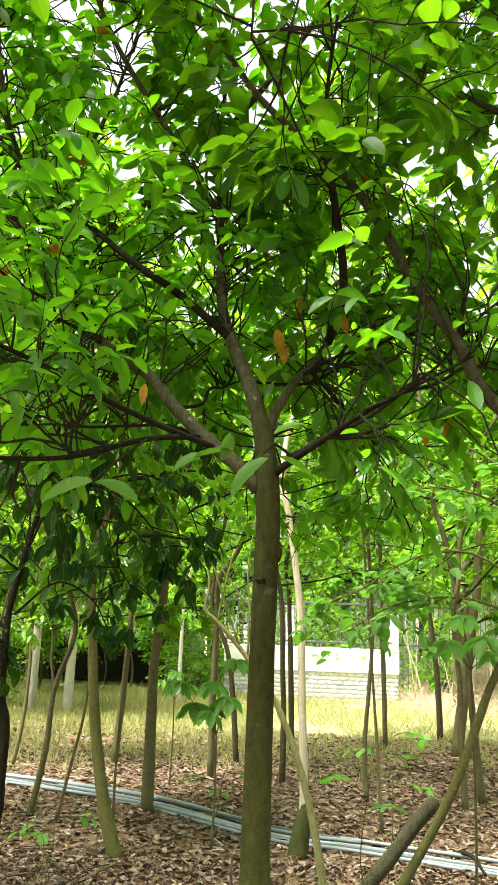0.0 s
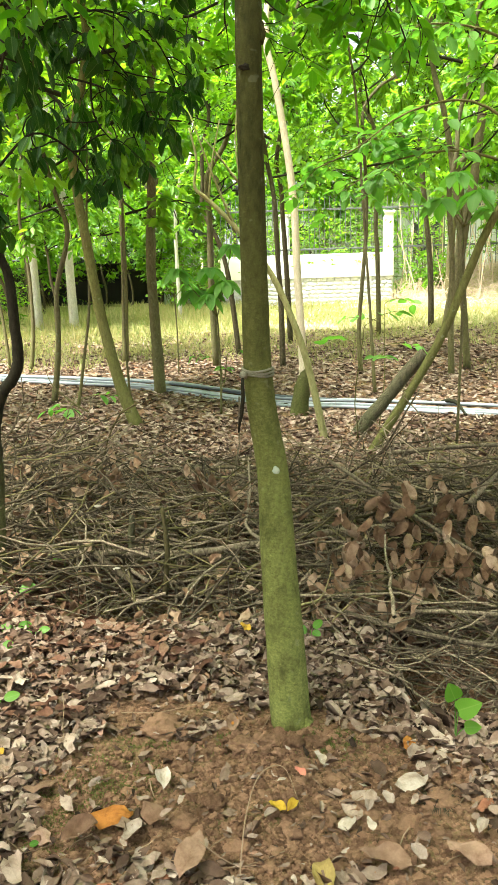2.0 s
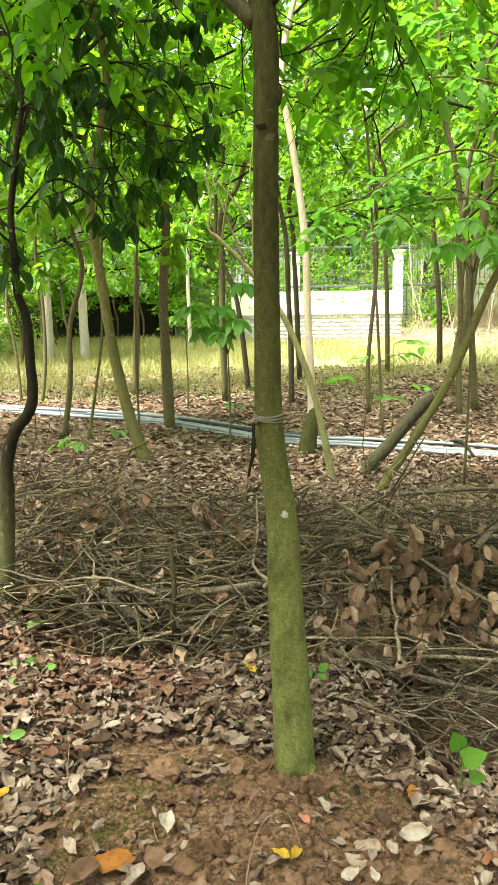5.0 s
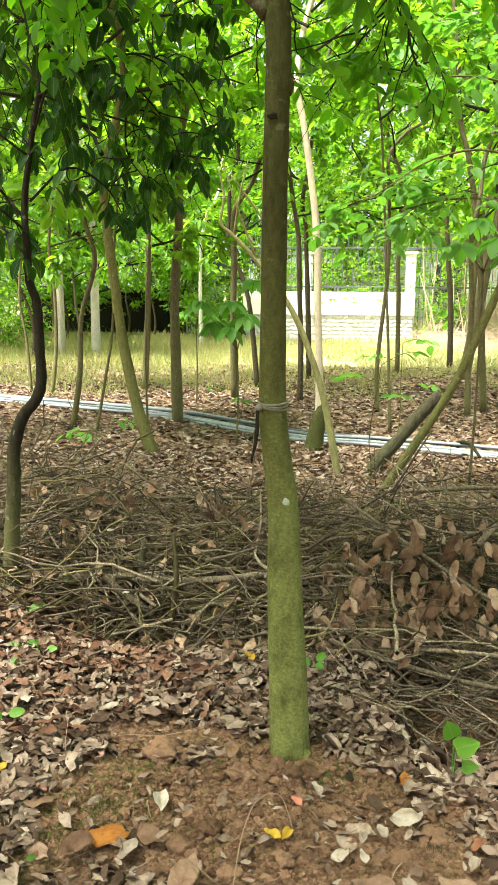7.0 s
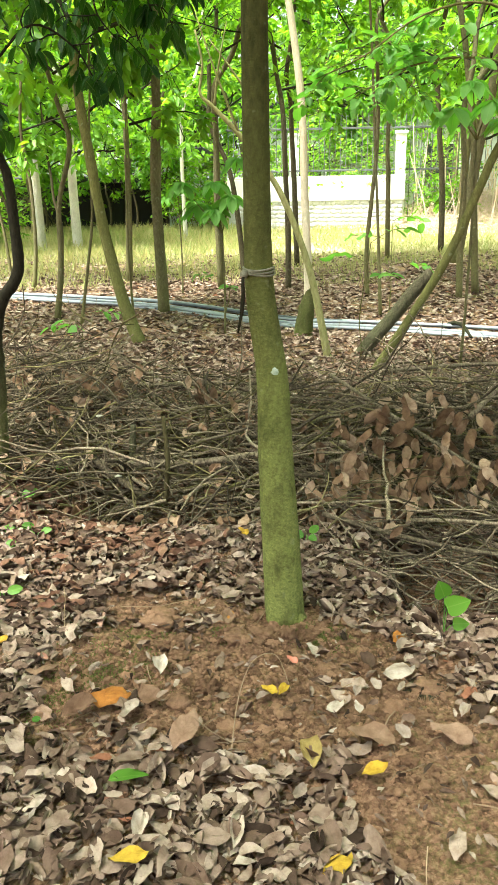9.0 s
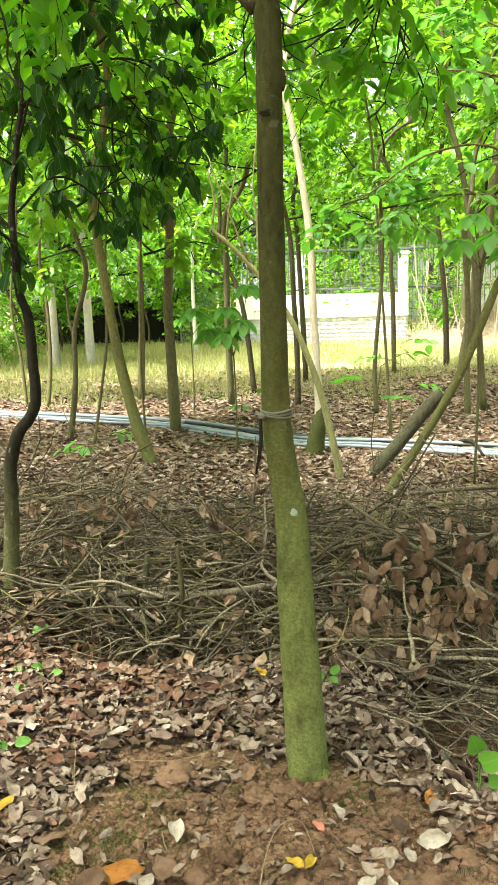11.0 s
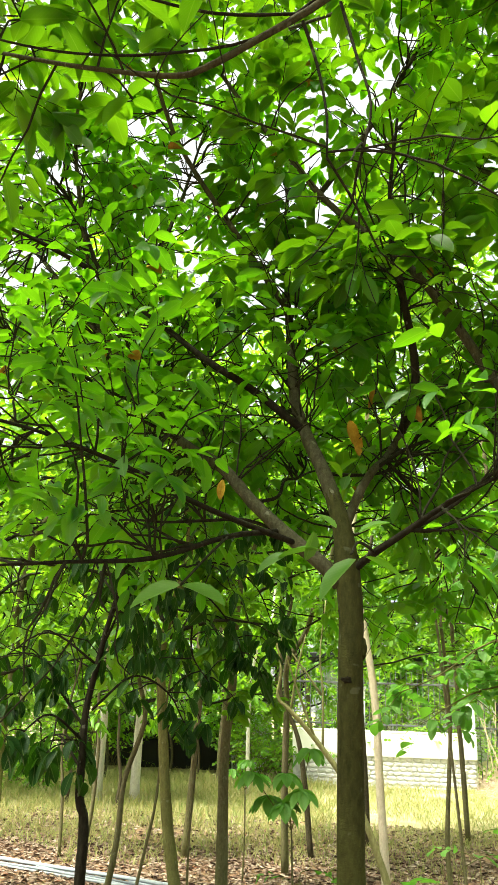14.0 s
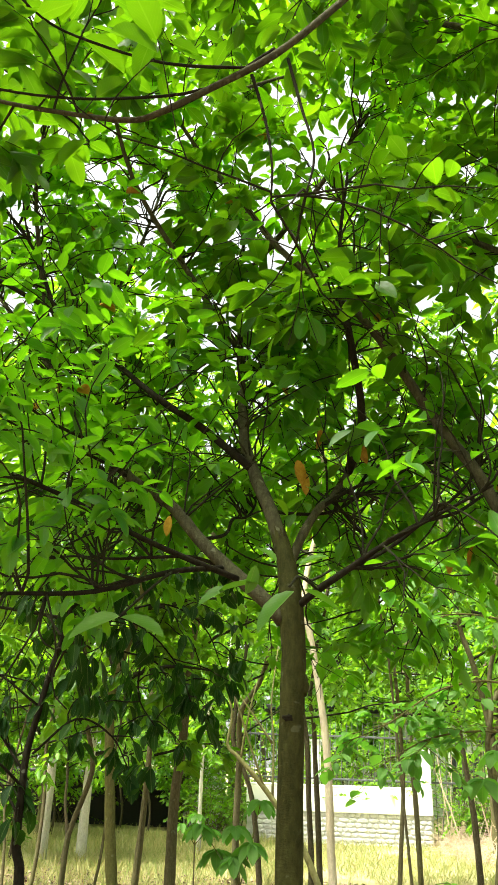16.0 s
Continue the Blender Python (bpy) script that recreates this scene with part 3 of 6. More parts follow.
def house(name, label, x0, x1, y, h, wall_mat, windows, eave=0.4):
    b = thing(name, label, "building")
    m = Maker()
    m.box((x0, y, -0.2), (x1, y + 5, h), bevel=0.03)
    part("wall", m, wall_mat, b, smooth=False)
    m = Maker()
    m.box((x0 - 0.3, y - eave, h), (x1 + 0.3, y + 5.3, h + 0.18), bevel=0.03)
    part("roof", m, M_ROOF_AND_SHADE, b, "dark flat roof slab", smooth=False)
    for wx, wz, ww, wh in windows:
        win = Maker()
        for lo, hi in (((wx, y - 0.06, wz), (wx + ww, y - 0.003, wz + 0.06)), ((wx, y - 0.06, wz + wh - 0.06), (wx + ww, y - 0.003, wz + wh)), ((wx, y - 0.06, wz + 0.06), (wx + 0.06, y - 0.003, wz + wh - 0.06)), ((wx + ww - 0.06, y - 0.06, wz + 0.06), (wx + ww, y - 0.003, wz + wh - 0.06))):
            win.box(lo, hi)
        w = part("window", win, M_WHITE, b, smooth=False)
        p = Maker()
        p.box((wx + 0.06, y - 0.03, wz + 0.06), (wx + ww - 0.06, y - 0.006, wz + wh - 0.06))
        part("pane", p, M_GLASS_DARK, w, smooth=False)


build_wall()
pillar(3.55, 21.49, 2.32)
pillar(0.78, 21.75, 2.32)
build_fence()
house("grey_house", "pale grey rendered house half hidden by trees", -0.5, 8.5, 27.0, 3.4, M_GREY, [(0.9, 1.0, 1.0, 1.3), (5.2, 1.0, 1.2, 1.3)])
# added block: its near-black walls imitate the dark shade under the trees
house("dark_shed", "low near-black block standing in for deep shade under trees", -8.0, -2.95, 24.2, 1.25, M_ROOF_AND_SHADE, [], 2.0)
house("grey_hut", "small blue-grey rendered hut with a barred window", -2.75, -2.0, 22.9, 1.95, M_GREY, [(-2.5, 1.15, 0.35, 0.55)])


def build_grass():
    m = Maker()
    rows = []
    for _ in range(50000):
        y = 8.4 + 13.3 * rng.random() ** 0.85
        x = rng.uniform(-0.42 * y - 1.5, 0.42 * y + 1.5)
        if noise.noise(Vector((x * 0.6, y * 0.6, 2))) < -0.4 + max(0.0, (12.6 - y) * 0.16) + 0.3 * noise.noise(Vector((x * 2.5, y * 2.5, 4))):
            continue
        if -1.0 < x < 3.6 and y > 20.8:
            continue
        h = rng.uniform(0.07, 0.26) * min(1.0, 0.5 + max(0.0, y - 10) * 0.1) * (1.25 if x < 0 else 0.9)
        lean = rng.normal(size=2) * 0.6
        rows.append(((x, y, ground_z(x, y) - 0.01), (lean[0], lean[1], 1.0), (rng.normal(), rng.normal(), 0.2), h, rng.uniform(0.003, 0.006)))
    m.leaves(rows, BLADE)
    solid("grass", m, M_GRASS, "knee-high yellow-green grass going to straw in the sunny clearing", "grass", kind="stuff")


build_grass()


def build_straw_bank():
    """Dry canes and cut stalks on the bank."""
    m = Maker()
    for _ in range(2600):
        x, y = rng.uniform(3.6, 8.5), rng.uniform(17.5, 22.5)
        z = ground_z(x, y)
        if rng.random() < 0.985:
            d = (rng.normal(), rng.normal() * 0.5, rng.uniform(0.05, 0.6))
            m.tube(wander((x, y, z + 0.03), d, rng.uniform(0.3, 0.9), 3, 0.3, 0.4), [0.007, 0.004], 3, 0, cap=False)
        else:
            m.tube(wander((x, y, z - 0.05), (rng.normal() * 0.12, 0, 1), rng.uniform(1.2, 2.6), 4, 0.1), [0.018, 0.009], 4, 0, cap=False)
    solid("dry_canes", m, M_CANE, "heap of dry pale canes and straw on the bank", "dry canes", kind="stuff")


build_straw_bank()


# ---- trees ----
def crown(wood, rows, base, top, spread, boughs, sprays, shoots, per, size, droop=0.35, aspect=0.23, low=0.0, radius=0.018, sides=4):
    """Boughs from the stem out to an uneven crown, each with leafy sprays."""
    base, top = np.asarray(base, float), np.asarray(top, float)
    for b in range(boughs):
        t = (b + rng.random()) / boughs
        p = base + (top - base) * (low + (1 - low) * t)
        a = b * 2.4 + rng.normal() * 0.4
        reach = spread * rng.uniform(0.55, 1.1) * (1.0 - 0.55 * t)
        line = wander(p, (math.cos(a), math.sin(a), rng.uniform(0.15, 0.8) + 0.5 * t), reach, 6, 0.35, 0.1)
        wood.tube(line, [radius * (1.1 - 0.6 * t), radius * 0.3], sides, 0, cap=False)
        for s in range(sprays):
            k = rng.uniform(1.2, 6.0)
            j = min(int(k), 5)
            q = line[j] + (line[j + 1] - line[j]) * (k - j)
            ax = unit(line[j + 1] - line[j])
            h = unit(ax * 0.6 + rng.normal(size=3) * 0.7)
            spray(wood, rows, q, h, reach * rng.uniform(0.25, 0.5), radius * 0.3, shoots, per, size, aspect, droop, sides=3, bare=size > 0.125)


def stem_tree(name, label, pts, r0, r1, bark, leaf, top=4.8, spread=1.3, boughs=9, sprays=4, shoots=3, per=6, size=0.11, low=0.25, shapes=SIMPLE, droop=0.35, group="plantation trees", lean=(0, 0), sides=8, bottom=None, thick=None):
    """A slim plantation tree: a bent stem through the given points, carried on up into a leafy crown."""
    tree = thing(name, label, "tree", group)
    pts = [np.array(p, float) for p in pts]
    pts[0] = np.array([pts[0][0], pts[0][1], ground_z(pts[0][0], pts[0][1]) - 0.05])
    last = pts[-1]
    n = 0
    d = unit(pts[-1] - pts[-2]) * 0.35
    while pts[-1][2] < top and n < 20:
        d = unit(d + np.array([lean[0], lean[1], 0.35]) * 0.6 + rng.normal(size=3) * 0.12) * 0.4
        pts.append(pts[-1] + d)
        n += 1
    line = smooth_line(pts, 4)
    m = Maker()
    flare = r0 * 1.3
    m.tube(line, [flare, r0, r0 * 0.9, r0 * 0.82, (r0 + r1) / 2.2, r1, r1 * 0.9, r1 * 0.7, r1 * 0.45, r1 * 0.25], sides, 0, 0.035)
    part("trunk", m, bark, tree)
    wood, rows = Maker(), []
    start = pts[0] + (last - pts[0]) * 1.0 if bottom is None else np.array([np.interp(bottom, [p[2] for p in pts], [p[i] for p in pts]) for i in range(3)])
    crown(wood, rows, start, pts[-1], spread, boughs, sprays, shoots, per, size, droop, radius=thick or max(0.012, r1 * 0.6))
    part("branchwork", wood, M_BARK_TWIG, tree, kind="stuff")
    m = Maker()
    m.leaves(rows, shapes)
    part("foliage", m, leaf, tree, kind="stuff")
    return tree


def build_main_tree():
    tree = thing("forked_tree", "young broadleaf tree with algae-green lower trunk, forked at head height", "tree")
    m = Maker()
    trunk = smooth_line([(0.096, 1.945, -0.09), (0.092, 1.95, 0.0), (0.078, 1.98, 0.27), (0.066, 2.03, 0.52), (0.058, 2.085, 0.73), (0.035, 2.10, 0.89), (0.022, 2.10, 1.04), (0.02, 2.09, 1.29), (0.02, 2.07, 1.58), (0.022, 2.05, 1.85), (0.025, 2.05, 2.0), (0.015, 2.05, 2.13), (0.006, 2.055, 2.23), (-0.018, 2.075, 2.33), (-0.05, 2.1, 2.43)], 5)
    m.tube(trunk, [0.074, 0.061, 0.0565, 0.052, 0.0465, 0.043, 0.041, 0.0375, 0.0355, 0.034, 0.034, 0.036, 0.029, 0.025, 0.021], 20, 0, 0.012)
    m.lump((0.056, 2.045, 1.915), (0.011, 0.014, 0.028), rough=0.3, level=3)
    m.lump((0.135, 1.92, -0.03), (0.04, 0.04, 0.04), rough=0.7, level=3)
    stem = part("trunk", m, M_BARK_MAIN, tree)
    k = Maker()
    k.lump((0.066, 2.0425, 0.752), (0.0115, 0.0025, 0.0125), rough=0.4, level=2)
    part("lichen_spot", k, M_LICHEN, stem, "round pale lichen spot")
    k = Maker()
    k.lump((0.012, 2.018, 1.83), (0.014, 0.005, 0.009), rough=0.6, level=3)
    part("knot", k, M_BARK_DARK, stem, "dark scar of a lost branch")
    wood, rows = Maker(), []
    limbs = [
        ("limb", [(-0.005, 2.05, 2.09), (-0.06, 2.06, 2.15), (-0.16, 2.1, 2.24), (-0.27, 2.15, 2.35), (-0.38, 2.2, 2.48), (-0.53, 2.27, 2.59), (-0.65, 2.35, 2.74), (-0.79, 2.45, 2.94), (-0.94, 2.55, 3.13), (-1.11, 2.65, 3.36), (-1.34, 2.8, 3.66), (-1.55, 2.95, 4.0)], 0.021, 0.008, M_BARK_LIMB),
        ("limb", [(-0.19, 2.45, 3.18), (-0.4, 2.4, 3.5), (-0.65, 2.3, 3.9), (-0.8, 2.2, 4.4)], 0.012, 0.006, M_BARK_LIMB),
        ("limb", [(-0.22, 2.6, 3.6), (0.1, 2.5, 4.0), (0.35, 2.4, 4.4), (0.5, 2.4, 4.8)], 0.012, 0.006, M_BARK_LIMB),
        ("limb", [(-0.94, 2.55, 3.13), (-1.0, 2.4, 3.5), (-1.05, 2.3, 3.9), (-1.0, 2.2, 4.3)], 0.01, 0.005, M_BARK_LIMB),
        ("limb", [(-0.94, 2.55, 3.13), (-0.9, 2.9, 3.6), (-0.8, 3.1, 4.1), (-0.7, 3.2, 4.7)], 0.012, 0.006, M_BARK_LIMB),
        ("limb", [(-0.018, 2.075, 2.33), (-0.05, 2.1, 2.43), (-0.10, 2.17, 2.56), (-0.15, 2.25, 2.73), (-0.17, 2.35, 2.95), (-0.19, 2.45, 3.18), (-0.22, 2.65, 3.68), (-0.2, 2.8, 4.3)], 0.021, 0.006, M_BARK_LIMB),
        ("limb", [(0.005, 2.06, 2.24), (0.05, 2.09, 2.36), (0.10, 2.12, 2.45), (0.14, 2.2, 2.51), (0.22, 2.3, 2.66), (0.30, 2.5, 2.83), (0.42, 2.75, 3.15), (0.5, 2.9, 3.6)], 0.013, 0.006, M_BARK_LIMB),
        ("branch", [(-0.12, 2.18, 2.6), (-0.29, 2.2, 2.75), (-0.45, 2.2, 2.86), (-0.62, 2.25, 3.02), (-0.87, 2.3, 3.25), (-1.02, 2.35, 3.57), (-1.22, 2.4, 3.85)], 0.012, 0.005, M_BARK_DARK),
        ("branch", [(-0.85, 2.3, 3.24), (-1.05, 2.25, 3.34), (-1.16, 2.2, 3.38), (-1.4, 2.1, 3.45)], 0.009, 0.004, M_BARK_DARK),
        ("branch", [(0.02, 2.05, 2.12), (0.09, 2.0, 2.17), (0.16, 1.95, 2.21), (0.27, 1.9, 2.28), (0.39, 1.85, 2.34), (0.55, 1.8, 2.42)], 0.0105, 0.003, M_BARK_DARK),
        ("branch", [(-0.13, 2.08, 2.21), (-0.29, 1.98, 2.25), (-0.44, 1.9, 2.3), (-0.59, 1.85, 2.37), (-0.76, 1.8, 2.43), (-0.88, 1.75, 2.46), (-1.1, 1.7, 2.5)], 0.008, 0.004, M_BARK_DARK),
        ("branch", [(-0.19, 2.1, 2.25), (-0.31, 1.9, 2.19), (-0.48, 1.75, 2.1), (-0.66, 1.65, 2.07), (-0.83, 1.6, 2.05)], 0.008, 0.003, M_BARK_DARK),
        ("branch", [(0.20, 2.26, 2.62), (0.24, 2.15, 2.77), (0.2, 2.1, 3.06), (0.19, 2.1, 3.14), (0.17, 2.1, 3.4), (0.2, 2.05, 3.7)], 0.013, 0.005, M_BARK_DARK),
    ]
    # low boughs that fill the crown behind and beside the fork
    for x, y, z, turn, reach in ((-0.16, 2.1, 2.24, 150, 1.0), (-0.38, 2.2, 2.48, 100, 1.1), (-0.27, 2.15, 2.35, 75, 0.9), (-0.05, 2.1, 2.43, 60, 1.0), (0.1, 2.12, 2.45, 35, 1.1), (0.16, 1.95, 2.21, 20, 0.9), (0.27, 1.9, 2.28, 50, 1.0), (0.14, 2.2, 2.51, 75, 1.0), (-0.65, 2.35, 2.74, 170, 0.8), (-0.53, 2.27, 2.59, 215, 0.7), (-0.1, 2.17, 2.56, 120, 1.0), (0.0, 2.06, 2.3, 95, 1.2)):
        a = radians(turn)
        limbs.append(("branch", wander((x, y, z), (math.cos(a), math.sin(a), 0.28), reach, 6, 0.45, -0.1), 0.0055, 0.0025, M_BARK_DARK))
    for name, pts, r0, r1, mat in limbs:
        line = smooth_line(pts, 4)
        m = Maker()
        m.tube(line, [r0 * 1.15, r0 * 0.95, (r0 + r1) / 2, r1], 10, 0, 0.03)
        part(name, m, mat, tree)
        length = float(np.sum(np.linalg.norm(np.diff(line, axis=0), axis=1)))
        count = int(length / (0.105 if r0 > 0.0076 else 0.15))
        for i in range(count):
            t = 0.32 + 0.68 * (i + rng.random()) / count
            k2 = min(t * (len(line) - 1), len(line) - 1.01)
            j = int(k2)
            p = line[j] + (line[j + 1] - line[j]) * (k2 - j)
            ax = unit(line[j + 1] - line[j])
            h = unit(ax * 0.5 + unit(np.cross(ax, rng.normal(size=3))) + np.array([0, 0, 0.15]))
            spray(wood, rows, p, h, rng.uniform(0.25, 0.6), 0.0032, 4, 7, 0.081, 0.225, 0.5, 0.5, 0.15, first=0.35)
            for _ in range(2):
                wood.tube(wander(p, h + rng.normal(size=3) * 0.4, rng.uniform(0.15, 0.5), 7, 0.7), [0.0042, 0.002], 4, cap=False)
    part("twigwork", wood, M_BARK_TWIG, tree, kind="stuff")
    rows = [r for r in rows if r[0][1] > 1.25 and r[0][2] > 2.02 + 0.12 * rng.random() and (r[0][1] > 2.0 or rng.random() < (0.36 if r[0][0] > -0.2 else 0.8))]
    # a thin place in the crown where the sky shows
    rows = [r for r in rows if not (-1.3 < r[0][0] < -0.3 and 2.85 < r[0][2] < 3.35) or rng.random() < 0.65]
    rows.sort(key=lambda r: r[0][1] + 0.4 * abs(r[0][2] - 2.3))
    shapes = []
    for tv, tuv, tf in OVAL:
        one = Maker()
        one.add(tv * np.array([1, 0.21, 0.5]), tf, tuv)
        shapes.append(one.mesh("leaf", M_LEAF))
    for i, (p, d, face, ln, hw) in enumerate(rows[:280]):
        d = unit(d)
        s = unit(np.cross(face, d))
        nn = np.cross(d, s)
        ob = new("leaf", shapes[i % 3])
        ob.parent = tree
        ob.matrix_local = Matrix(((d[0] * ln, s[0] * ln, nn[0] * ln, p[0]), (d[1] * ln, s[1] * ln, nn[1] * ln, p[1]), (d[2] * ln, s[2] * ln, nn[2] * ln, p[2]), (0, 0, 0, 1)))
    m = Maker()
    rest = rows[280:]
    old = [r for i, r in enumerate(rest) if i % 230 == 17]
    m.leaves([r for i, r in enumerate(rest) if i % 230 != 17], OVAL, 0)
    m.leaves(old, OVAL, 1)
    part("foliage", m, [M_LEAF, M_YELLOW], tree, "dense glossy green leaves with a few yellowed ones", kind="stuff")
    w = Maker()
    front = smooth_line([(0.09, 2.0, 2.17), (0.06, 1.85, 2.16), (0.03, 1.62, 2.12), (0.01, 1.45, 2.06)], 5)
    w.tube(front, [0.005, 0.003], 5)
    side = smooth_line([(-0.31, 1.9, 2.19), (-0.33, 1.7, 2.1), (-0.36, 1.52, 2.0)], 5)
    w2 = Maker()
    w2.tube(side, [0.004, 0.003], 5)
    part("twig", w, M_BARK_TWIG, tree)
    part("twig", w2, M_BARK_TWIG, tree)
    for p, d, face, ln in (((0.02, 1.45, 2.05), (-0.55, -0.2, -0.6), (-0.5, -0.5, 0.6), 0.12), ((0.03, 1.52, 2.12), (0.6, 0.1, 0.3), (-0.1, -0.4, 0.9), 0.075), ((0.04, 1.48, 2.06), (0.75, 0.2, -0.3), (0.1, -0.2, 0.95), 0.09), ((-0.02, 1.52, 2.13), (-0.4, 0.1, 0.35), (0.3, -0.5, 0.8), 0.06), ((-0.07, 1.6, 2.14), (-0.2, 0.0, -0.8), (0.6, -0.7, 0.2), 0.07), ((-0.06, 1.6, 2.1), (-0.9, 0.2, -0.1), (-0.1, -0.25, 0.95), 0.1), ((-0.13, 1.62, 2.09), (-0.7, -0.1, -0.4), (0.3, -0.4, 0.85), 0.085), ((-0.36, 1.52, 2.0), (-0.7, -0.1, -0.3), (0.2, -0.5, 0.8), 0.12), ((-0.36, 1.53, 2.0), (0.6, -0.1, -0.2), (0.2, -0.5, 0.8), 0.11)):
        m = Maker()
        m.leaves([(np.array(p), unit(d), unit(face), ln, ln * 0.25)], OVAL[:1])
        part("leaf", m, M_SEED, tree)
    for p, ln in (((0.03, 2.2, 2.64), 0.11), ((0.06, 2.22, 2.6), 0.09), ((0.22, 2.2, 2.71), 0.11), ((0.11, 2.3, 2.8), 0.1), ((-0.36, 2.1, 2.41), 0.08), ((0.5, 2.2, 2.34), 0.09), ((0.53, 2.15, 2.36), 0.07), ((-0.02, 2.45, 3.06), 0.08)):
        m = Maker()
        m.leaves([(np.array(p), unit((rng.normal() * 0.3, rng.normal() * 0.2, -1)), unit((rng.normal() * 0.9, -1, 0.2)), ln * 0.8, ln * 0.17)], OVAL[1:2])
        part("old_leaf", m, M_YELLOW, tree, "yellowed hanging leaf")
    # the tie round the trunk
    tie = thing("twine_tie", "weathered twine wound round the trunk with a loose knot", "twine")
    for i, z in enumerate((1.028, 1.036, 1.043)):
        m = Maker()
        ring = [(0.022 + 0.0445 * math.cos(a), 2.10 + 0.0445 * math.sin(a), z + 0.003 * math.sin(a * 2 + i)) for a in np.linspace(0, 2 * math.pi, 25)]
        m.tube(ring, [0.0035], 6)
        part("loop", m, M_TWINE, tie)
    m = Maker()
    m.lump((-0.02, 2.066, 1.032), (0.011, 0.011, 0.012), rough=0.6, level=2)
    part("knot", m, M_TWINE, tie)
    m = Maker()
    m.tube(wander((-0.022, 2.059, 1.025), (-0.05, -0.02, -1), 0.16, 6, 0.15), [0.005, 0.007, 0.003], 6)
    part("loose_end", m, M_BARK_DARK, tie, "dark frayed end hanging down")


build_main_tree()


def build_neighbour():
    """The tree whose limbs reach in from the side, overhead."""
    tree = thing("overhanging_tree", "neighbouring tree reaching long grey limbs overhead", "tree", "plantation trees")
    m = Maker()
    m.tube(smooth_line([(1.75, 1.55, -0.05), (1.72, 1.6, 0.8), (1.66, 1.62, 1.6), (1.6, 1.65, 2.2), (1.5, 1.6, 2.8), (1.4, 1.5, 3.6), (1.3, 1.4, 4.4)], 4), [0.085, 0.07, 0.06, 0.05, 0.03], 12, 0, 0.02)
    part("trunk", m, M_BARK_MAIN, tree)
    wood, rows = Maker(), []
    limbs = [
        ([(1.63, 1.64, 1.9), (1.2, 1.85, 2.05), (0.85, 1.97, 2.2), (0.65, 2.0, 2.36), (0.56, 2.0, 2.53), (0.46, 2.03, 2.7), (0.38, 2.06, 2.87), (0.29, 2.08, 3.04), (0.21, 2.1, 3.16), (0.12, 2.12, 3.26), (-0.05, 2.15, 3.45), (-0.18, 2.2, 3.68), (-0.36, 2.3, 4.0), (-0.5, 2.4, 4.3)], 0.022, 0.008, M_BARK_LIMB, 0.38),
        ([(1.4, 1.5, 3.6), (0.8, 1.4, 4.1), (0.4, 1.33, 4.02), (0.29, 1.3, 3.85), (0.17, 1.2, 3.55), (0.09, 1.15, 3.39), (-0.04, 1.1, 3.19), (-0.18, 1.1, 3.09), (-0.29, 1.1, 3.02), (-0.36, 1.12, 3.02), (-0.5, 1.15, 3.07), (-0.65, 1.2, 3.15), (-0.81, 1.25, 3.24), (-0.93, 1.3, 3.32)], 0.012, 0.004, M_BARK_LIMB, 0.75),
        ([(-0.04, 1.1, 3.21), (-0.19, 1.1, 3.09), (-0.38, 1.05, 3.01), (-0.53, 1.0, 2.97), (-0.68, 1.0, 3.01), (-0.85, 1.0, 3.08)], 0.0038, 0.002, M_BARK_DARK, 0.8),
        ([(-0.09, 1.1, 3.15), (-0.27, 1.05, 3.11), (-0.43, 1.0, 3.12), (-0.52, 0.95, 3.13), (-0.63, 0.95, 3.26)], 0.0038, 0.002, M_BARK_DARK, 0.8),
        ([(-0.01, 1.12, 3.2), (0.02, 1.12, 3.06), (0.05, 1.12, 2.92), (0.03, 1.12, 2.8)], 0.004, 0.002, M_BARK_DARK, 0.9),
        ([(-0.09, 1.1, 3.13), (-0.06, 1.12, 3.03), (-0.04, 1.12, 2.9), (-0.04, 1.12, 2.79)], 0.004, 0.002, M_BARK_DARK, 0.9),
        ([(1.5, 1.6, 2.8), (1.2, 1.9, 3.2), (0.9, 2.3, 3.5), (0.6, 2.6, 3.9), (0.3, 2.9, 4.2)], 0.02, 0.007, M_BARK_LIMB, 0.2),
        ([(1.4, 1.5, 3.6), (1.0, 1.8, 4.0), (0.5, 2.0, 4.4), (0.0, 2.2, 4.7)], 0.02, 0.007, M_BARK_LIMB, 0.2),
        ([(1.38, 1.48, 3.8), (0.9, 2.2, 4.6), (0.2, 2.9, 5.2), (-0.5, 3.4, 5.5)], 0.02, 0.007, M_BARK_LIMB, 0.2),
        ([(1.3, 1.4, 4.4), (0.7, 2.4, 5.2), (0.0, 3.2, 6.0), (-0.6, 3.8, 6.4)], 0.02, 0.007, M_BARK_LIMB, 0.2),
        ([(1.3, 1.4, 4.4), (0.5, 1.6, 4.75), (-0.3, 1.9, 4.8), (-1.0, 2.2, 4.8)], 0.018, 0.007, M_BARK_LIMB, 0.2),
        ([(1.5, 1.6, 2.8), (1.3, 2.4, 3.8), (1.0, 3.2, 4.8), (0.8, 4.0, 5.6)], 0.02, 0.007, M_BARK_LIMB, 0.2),
        ([(1.32, 1.42, 4.2), (0.6, 1.5, 4.3), (0.0, 1.6, 4.25), (-0.6, 1.7, 4.2)], 0.014, 0.006, M_BARK_LIMB, 0.3),
    ]
